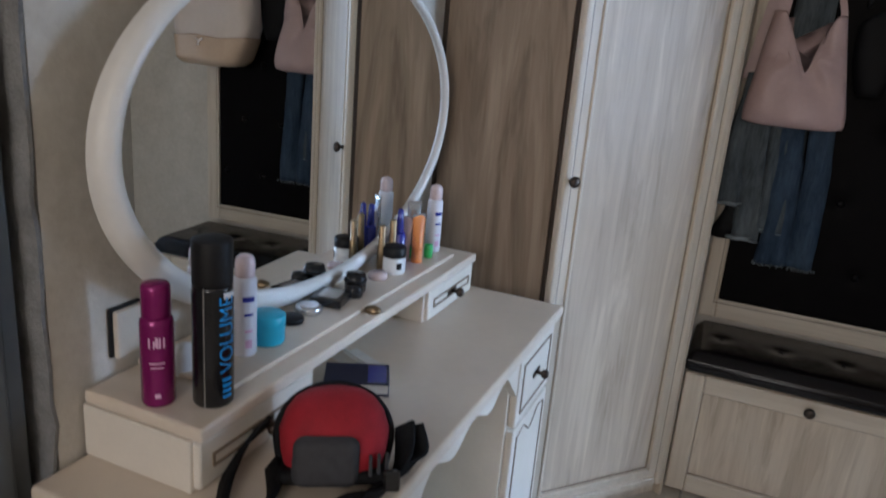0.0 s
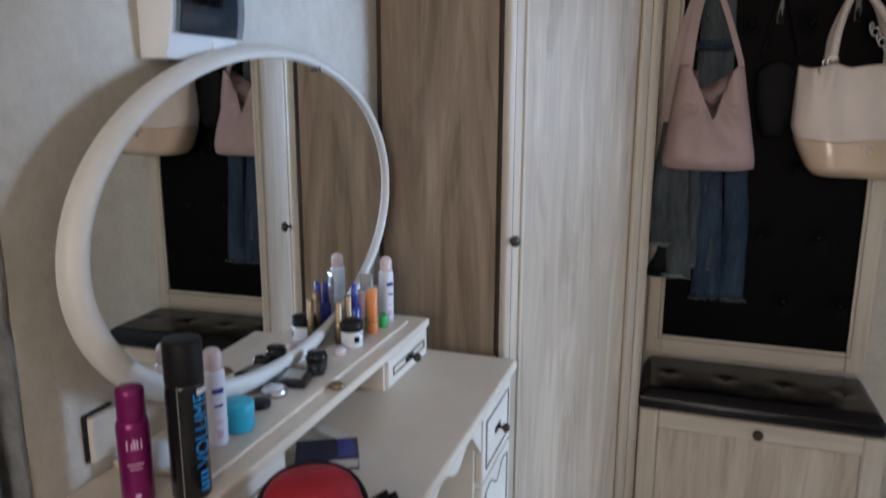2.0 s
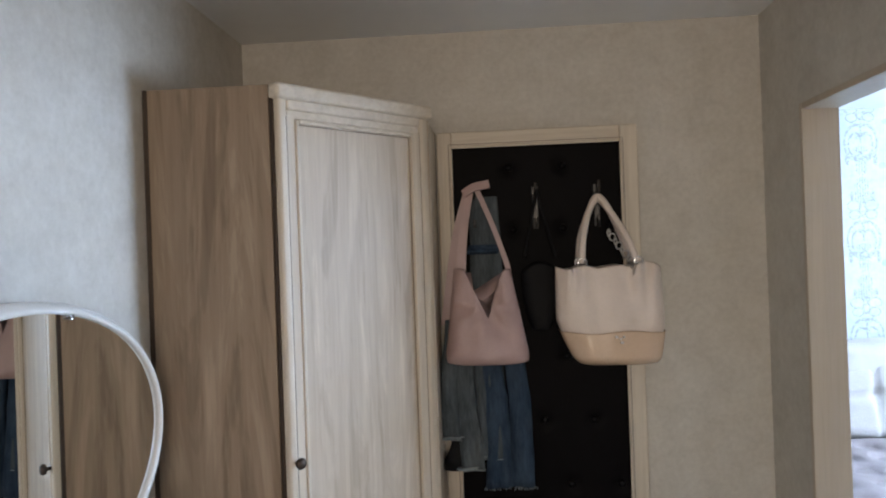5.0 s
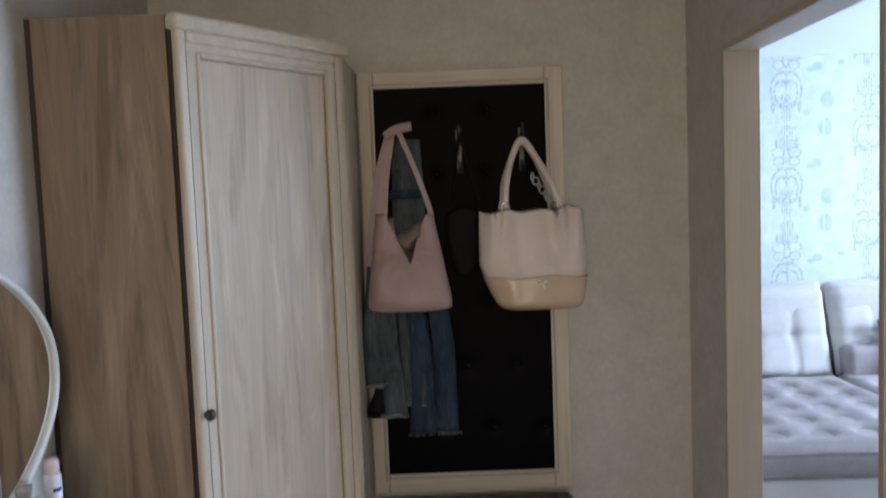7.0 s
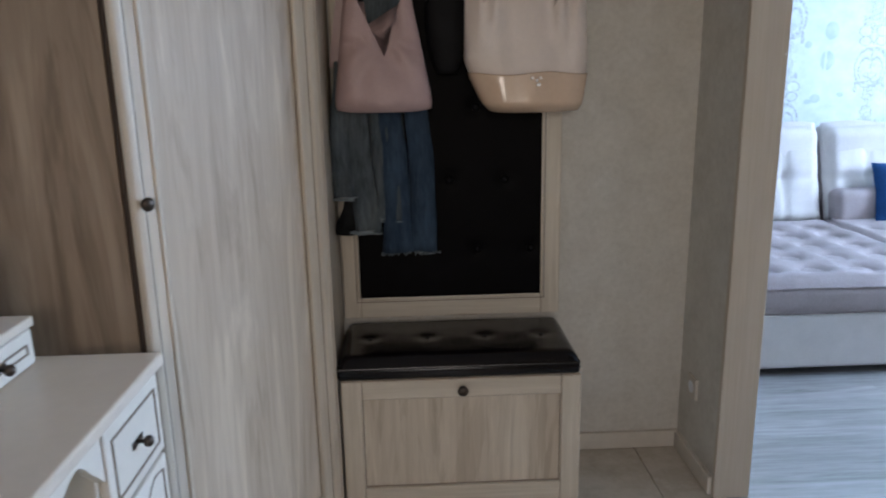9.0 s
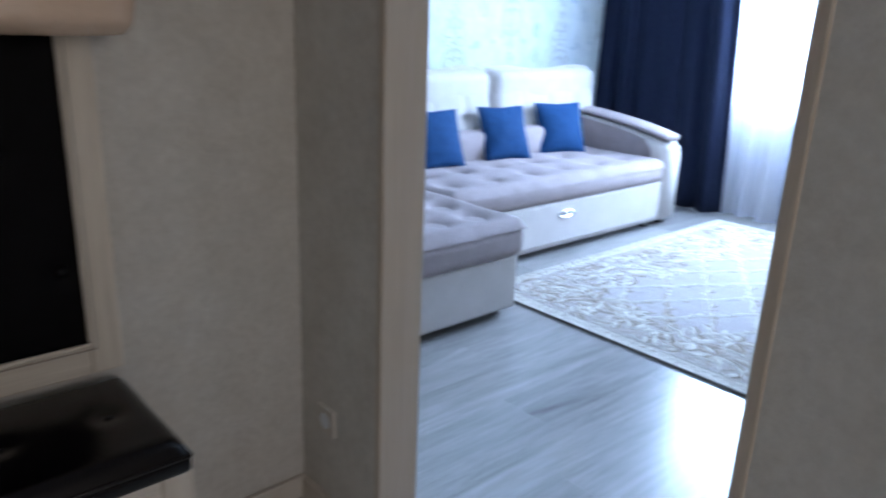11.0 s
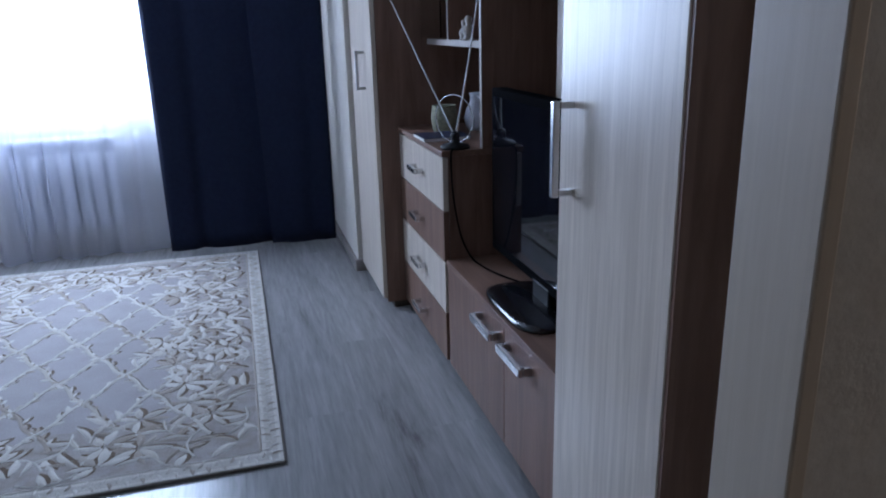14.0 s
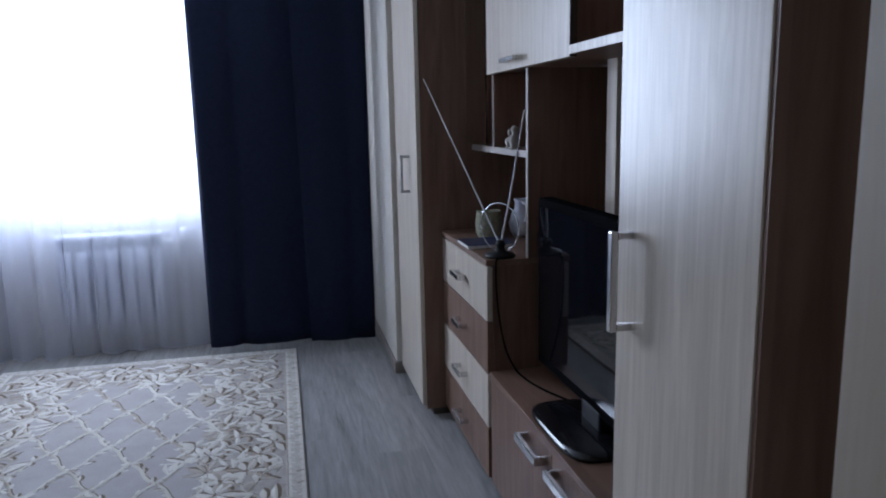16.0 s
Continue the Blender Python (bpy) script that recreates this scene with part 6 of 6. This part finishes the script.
for x, y, h, m in ((1.996, -1.205, 0.100, GOLD), (2.000, -1.165, 0.105, GOLD)):
    ob = thing("lipstick", (x, y, STEP_Z), "slim gold-cased lip gloss", "lipstick", "cosmetics")
    part("case", lathe([(0.0085, 0), (0.0085, h * 0.55), (0.0075, h * 0.56), (0.0075, h - 0.004), (0.005, h), (0.001, h)], (x, y, STEP_Z), 18), m, ob, "", True)
for x, y, h in ((2.006, -1.145, 0.125), (1.996, -1.125, 0.120)):
    ob = thing("nail_polish", (x, y, STEP_Z), "deep blue cosmetic bottle with a tapered cap", "bottle", "cosmetics")
    part("body", lathe([(0.012, 0), (0.013, 0.003), (0.013, h * 0.55), (0.007, h * 0.6)], (x, y, STEP_Z), 20), INK_BLUE, ob, "", True)
    part("cap", lathe([(0.007, h * 0.6), (0.0085, h * 0.62), (0.006, h - 0.003), (0.003, h), (0.001, h)], (x, y, STEP_Z), 16), INK_BLUE, ob, "", True)


def squeeze_tube(x, y, h, body, cap, label, turn):
    o = thing("cosmetic_tube", (x, y, STEP_Z), label, "tube", "cosmetics")
    bm = bmesh.new()
    rows = []
    for i in range(13):
        t = i / 12
        a, b = 0.012 + 0.004 * t, 0.011 * (1 - t) + 0.001
        rows.append([bm.verts.new((x + a * math.cos(turn) * math.cos(k * math.pi / 8) - b * math.sin(turn) * math.sin(k * math.pi / 8), y + a * math.sin(turn) * math.cos(k * math.pi / 8) + b * math.cos(turn) * math.sin(k * math.pi / 8), STEP_Z + 0.028 + (h - 0.028) * t)) for k in range(16)])
    for p, q in zip(rows, rows[1:]):
        for k in range(16):
            bm.faces.new((p[k], p[(k + 1) % 16], q[(k + 1) % 16], q[k]))
    bm.faces.new(rows[0][::-1]), bm.faces.new(rows[-1])
    part("tube_body", bm, body, o, "", True)
    part("cap", lathe([(0.0125, 0), (0.013, 0.002), (0.012, 0.027), (0.010, 0.028)], (x, y, STEP_Z), 20), cap, o, "", True)
    part("crimp", moved(box(-0.016, 0.016, -0.0012, 0.0012, h - 0.008, h + 0.001), Matrix.Translation((x, y, STEP_Z)) @ Matrix.Rotation(turn, 4, "Z")), SILVER_M, o)


squeeze_tube(2.028, -1.098, 0.108, ORANGE, ORANGE, "orange squeeze tube standing on its cap", 0.9)
squeeze_tube(2.004, -1.075, 0.128, SILVER_M, GREEN, "silver squeeze tube with a green cap", 0.7)
squeeze_tube(2.000, -1.105, 0.100, BLUSH, BLUSH, "peach squeeze tube standing on its cap", 0.4)
compact("cap_lid", 2.034, -1.050, 0.010, 0.03, GREEN, "small green plastic cap")
ob = thing("brooch", (2.088, -1.40, SZ), "small gold shell-shaped trinket", "trinket", "cosmetics")
bm = lathe([(0.012, 0), (0.017, 0.004), (0.014, 0.010), (0.006, 0.014), (0.001, 0.0145)], (2.088, -1.40, SZ), 20)
for v in bm.verts:
    v.co.y = -1.40 + (v.co.y + 1.40) * 0.75
part("shell", bm, GOLD, ob, "", True)
ob = thing("white_pot", (1.975, -1.752, SZ), "small white plastic pot", "jar", "cosmetics")
part("body", lathe([(0.020, 0), (0.022, 0.004), (0.020, 0.030), (0.012, 0.040), (0.004, 0.044), (0.001, 0.044)], (1.975, -1.752, SZ)), WHITE_P, ob, "", True)

ob = thing("notebook", (2.11, -1.50, TZ), "navy notebook lying on the dressing table", "notebook")
nm = Matrix.Translation((2.115, -1.495, TZ)) @ Matrix.Rotation(radians(28), 4, "Z")
part("cover", moved(box(-0.055, 0.055, -0.038, 0.038, 0.0, 0.003, 0.001), nm), BOOKBLUE, ob)
part("pages", moved(box(-0.053, 0.053, -0.036, 0.036, 0.003, 0.020), nm), PAGE, ob, "white page block")
part("cover", moved(box(-0.055, 0.055, -0.038, 0.038, 0.020, 0.023, 0.001), nm), BOOKBLUE, ob)
part("label_patch", moved(box(0.018, 0.050, -0.034, 0.030, 0.0231, 0.0236), nm), INK_BLUE, ob)
ob = thing("paper_card", (2.07, -1.42, TZ), "pale printed card lying on the dressing table", "card")
part("card", moved(box(-0.045, 0.045, -0.03, 0.03, 0.0, 0.002), Matrix.Translation((2.07, -1.415, TZ)) @ Matrix.Rotation(radians(-25), 4, "Z")), PAGE, ob)
part("fold", moved(box(-0.045, 0.045, -0.002, 0.002, 0.002, 0.010), Matrix.Translation((2.07, -1.415, TZ)) @ Matrix.Rotation(radians(-25), 4, "Z")), PAGE, ob)


def camera_pouch():
    """A small padded pouch with a red lid, seen slightly from above."""
    at = (2.218, -1.735, TZ)
    ob = thing("red_pouch", at, "small red and black nylon pouch with a grey pocket", "bag")
    m = Matrix.Translation(at) @ Matrix.Rotation(radians(31), 4, "Z") @ Matrix.Rotation(radians(-14), 4, "X") @ Matrix.Scale(0.92, 4)
    w, d, h = 0.078, 0.058, 0.128
    body = loft([(0.002, 0, 0, w * 0.80, d * 0.8), (0.010, 0, 0, w * 0.9, d), (0.04, 0, 0, w * 1.0, d * 1.04), (0.07, 0, 0.002, w * 1.04, d), (0.095, 0, 0.006, w * 0.93, d * 0.86), (0.112, 0, 0.009, w * 0.76, d * 0.68), (0.123, 0, 0.012, w * 0.52, d * 0.44), (h, 0, 0.014, w * 0.2, d * 0.16)], 44, 2.5)
    part("body", moved(body, m), RED, ob, "red nylon body", True)
    rim = [(0.0, 0.030, 0.126), (0.042, 0.026, 0.117), (0.070, 0.020, 0.095), (0.084, 0.012, 0.060), (0.078, 0.010, 0.015)]
    full = [(-x, y, z) for x, y, z in rim[:0:-1]] + rim
    part("zip_edge", moved(tube(arc(full, 5), 0.007, 8), m), NYLON, ob, "black zip edge", True)
    part("top_panel", moved(loft([(0.098, 0, 0.026, 0.062, 0.020), (0.110, 0, 0.030, 0.050, 0.016), (0.116, 0, 0.032, 0.026, 0.010)], 28), m), NYLON, ob, "", True)
    pocket = box(-0.058, 0.036, -0.074, -0.046, 0.002, 0.074, 0.016, 4)
    part("front_pocket", moved(cloth_bumps(pocket, 0.003, 20), m), POCKET, ob, "dark grey pocket", True)
    part("lower_trim", moved(box(-0.078, 0.080, -0.058, 0.05, 0.0, 0.022, 0.010, 3), m), NYLON, ob, "", True)
    for x in (0.050, 0.062, 0.074):
        part("loop", moved(box(x, x + 0.005, -0.062 + (x - 0.05) * 0.5, -0.052 + (x - 0.05) * 0.5, 0.016, 0.046, 0.002), m), POCKET, ob)
    z = TZ + 0.006
    runs = (
        [(2.120, -1.745, z + 0.055), (2.105, -1.790, z + 0.02), (2.125, -1.850, z), (2.165, -1.900, z), (2.225, -1.905, z)],
        [(2.285, -1.655, z + 0.05), (2.305, -1.700, z + 0.02), (2.300, -1.760, z), (2.268, -1.800, z), (2.250, -1.850, z)],
        [(2.292, -1.645, z + 0.045), (2.312, -1.665, z + 0.012), (2.300, -1.715, z), (2.285, -1.79, z), (2.30, -1.86, z)],
        [(2.14, -1.77, z), (2.18, -1.82, z), (2.20, -1.87, z), (2.26, -1.89, z)],
    )
    for r in runs:
        part("strap", band(r, 0.034, 0.006, (0.6, 0.4, 1)), NYLON, ob, "black webbing strap", True)
    part("buckle", moved(box(0.070, 0.094, -0.080, -0.066, 0.0, 0.030, 0.004), m), BLACK_P, ob, "black plastic buckle")


camera_pouch()

# ---------------------------------------------------------------- hall: switch and socket
ob = thing("light_switch", (HX0, -1.785, 0.86), "light switch on the wall, its shadow built as a dark plate", "switch")
# dark plate past two edges of the rocker, painting its L-shaped shadow
part("shadow_plate", box(HX0, HX0 + 0.006, -1.817, -1.762, 0.868, 0.941, 0.002), BLACK_M, ob)
part("rocker", box(HX0 + 0.004, HX0 + 0.014, -1.812, -1.752, 0.866, 0.936, 0.003), PAINT, ob)
ob = thing("wall_socket", (HX1, -0.12, 0.25), "white wall socket low on the wall", "socket")
part("plate", box(HX1 - 0.010, HX1, -0.155, -0.085, 0.235, 0.305, 0.003), PAINT, ob)
part("well", lathe([(0.020, -0.0105), (0.020, -0.012), (0.016, -0.0115), (0.001, -0.0115)], (HX1, -0.12, 0.27), 20, "x"), WHITE_P, ob)

# ---------------------------------------------------------------- living room: television and small things
ob = thing("television", (5.03, -1.42, 0.43), "black flat television on a glossy stand", "television")
TV_BLACK = plain("dull_black_plastic", (0.007, 0.007, 0.008), 0.9, spec=0.0)
tm = Matrix.Translation((5.055, -1.44, 0.43)) @ Matrix.Rotation(radians(-0.5), 4, "Z")
part("housing", moved(box(-0.43, 0.43, -0.045, 0.008, 0.055, 0.59, 0.008, 3), tm), TV_BLACK, ob)
part("screen", moved(box(-0.405, 0.405, 0.008, 0.010, 0.09, 0.565), tm), plain("dark_screen_glass", (0.006, 0.006, 0.008), 0.04, vary=0.05, bumps=0, spec=0.3), ob, "dark glossy screen")
part("neck", moved(box(-0.06, 0.06, -0.03, 0.01, 0.012, 0.07, 0.006), tm), BLACK_M, ob)
bm = loft([(0.0, 0, 0.03, 0.19, 0.105), (0.010, 0, 0.03, 0.19, 0.105), (0.018, 0, 0.03, 0.175, 0.09)], 44, 4.0)
part("stand_base", moved(bm, tm), BLACK_P, ob, "glossy black stand base", True)

ob = thing("antenna", (5.62, -1.36, 0.81), "indoor television antenna with two rods and a loop", "antenna")
part("base", lathe([(0.05, 0), (0.052, 0.006), (0.045, 0.014), (0.018, 0.020), (0.014, 0.035), (0.018, 0.040), (0.012, 0.055), (0.001, 0.057)], (5.62, -1.352, 0.81), 24), BLACK_M, ob, "black round base", True)
part("rod", tube([(5.625, -1.350, 0.855), (5.87, -1.275, 1.14), (6.11, -1.20, 1.42)], 0.004, 8, radii=[0.0036, 0.0026, 0.0018]), STEEL, ob, "thin steel rod")
part("rod", tube([(5.622, -1.356, 0.855), (5.64, -1.405, 1.07), (5.657, -1.45, 1.292)], 0.004, 8, radii=[0.0042, 0.0036, 0.0030]), CHROME, ob, "thin chrome rod")
ring = [(5.655 + 0.072 * math.cos(t * math.pi / 16), -1.36 + 0.045 * math.cos(t * math.pi / 16), 0.905 + 0.082 * math.sin(t * math.pi / 16)) for t in range(33)]
part("loop", tube(ring, 0.0019, 8), CHROME, ob, "wire loop", True)
part("cable", tube(arc([(5.60, -1.345, 0.816), (5.575, -1.33, 0.814), (5.560, -1.318, 0.79), (5.555, -1.322, 0.66), (5.552, -1.345, 0.52), (5.53, -1.375, 0.444), (5.45, -1.385, 0.436), (5.34, -1.41, 0.436), (5.2, -1.47, 0.436)]), 0.0032, 8), TV_BLACK, ob, "black cable", True)
ob = thing("magazine", (5.87, -1.36, 0.81), "magazine with a dark cover on the chest", "magazine")
part("pages", box(5.79, 5.95, -1.46, -1.285, 0.8105, 0.821), PAGE, ob)
part("cover", box(5.788, 5.952, -1.462, -1.283, 0.821, 0.8225), BOOKBLUE, ob)
WICKER = plain("olive_wicker", (0.27, 0.265, 0.18), 0.8, vary=0.35, scale=90, bumps=0.6)
ob = thing("wicker_pot", (6.03, -1.43, 0.81), "small olive wicker pot on the chest", "pot")
bm = lathe([(0.040, 0), (0.047, 0.01), (0.052, 0.05), (0.048, 0.09), (0.043, 0.10), (0.036, 0.10), (0.034, 0.03)], (6.03, -1.43, 0.81), 36)
part("body", bm, WICKER, ob, "", True)
part("rim", tube([(6.03 + 0.045 * math.cos(t * math.pi / 12), -1.43 + 0.045 * math.sin(t * math.pi / 12), 0.91) for t in range(25)], 0.004, 8), WICKER, ob, "", True)
ob = thing("jug", (6.02, -1.56, 0.81), "pale ceramic jug on the chest", "jug")
part("body", lathe([(0.030, 0), (0.042, 0.015), (0.050, 0.05), (0.040, 0.085), (0.026, 0.11), (0.024, 0.13), (0.030, 0.145), (0.026, 0.146), (0.020, 0.13)], (6.02, -1.56, 0.81)), PALE_CAN, ob, "", True)
part("handle", tube(arc([(5.975, -1.56, 0.87), (5.945, -1.56, 0.90), (5.955, -1.56, 0.935), (5.995, -1.56, 0.945)]), 0.006, 8), PALE_CAN, ob, "", True)
ob = thing("tea_light", (5.86, -1.55, 0.81), "small white candle on the chest", "candle")
part("wax", lathe([(0.022, 0), (0.022, 0.04), (0.019, 0.042), (0.001, 0.041)], (5.86, -1.55, 0.81)), WHITE_P, ob, "", True)
CERAMIC = plain("speckled_cream_ceramic", (0.27, 0.23, 0.19), 0.3, vary=0.3, scale=60)
for x, y, s in ((5.675, -1.422, 1.0), (5.745, -1.428, 0.85)):
    ob = thing("figurine", (x, y, 1.162), "small cream ceramic figurine on the niche shelf", "figurine", "figurines")
    bm = lathe([(0.020, 0), (0.022, 0.006), (0.014, 0.014), (0.020, 0.030), (0.016, 0.046), (0.008, 0.052), (0.013, 0.062), (0.012, 0.074), (0.004, 0.080), (0.001, 0.080)], (0, 0, 0), 20)
    part("figure", cloth_bumps(moved(bm, Matrix.Translation((x, y, 1.162)) @ Matrix.Scale(s, 4)), 0.004, 45, x), CERAMIC, ob, "", True)
# ---------------------------------------------------------------- floor pieces
def plank_mesh(lx, ly, name, material, top, bev):
    bm = box(-lx / 2, lx / 2, -ly / 2, ly / 2, -0.012, top, bev, 1)
    me = bpy.data.meshes.new(name)
    bm.to_mesh(me)
    bm.free()
    me.materials.append(material)
    return me


rnd = random.Random(5)
pw, pl = 0.193, 1.285
plank = plank_mesh(pl - 0.0002, pw - 0.0002, "floorboard", BOARD, 0.0, 0.0002)
cut = {}
for r in range(20):
    y = UNIT_WALL + pw * (r + 0.5)
    x = HX1 + 0.05 - (r * 0.43 % 1) * pl
    while x < RX1:
        a, b = max(x, HX1 + 0.012), min(x + pl, RX1)
        if b - a > 0.05:
            if b - a < pl - 0.01:
                me = plank_mesh(b - a - 0.0002, pw - 0.0002, "floorboard_end", BOARD, 0.0, 0.0002)
            else:
                me = plank
            o = new("floorboard", me)
            o.location = ((a + b) / 2, y, 0)
            o.parent = room_floor
        x += pl
tile = plank_mesh(0.447, 0.447, "floor_tile", TILE, 0.0, 0.0015)
for i in range(5):
    for j in range(11):
        o = new("floor_tile", tile)
        o.location = (HX0 - 0.15 + 0.06 + 0.45 * (i + 0.5) - 0.06, -0.225 - 0.45 * j, -0.001)
        o.parent = hall_floor
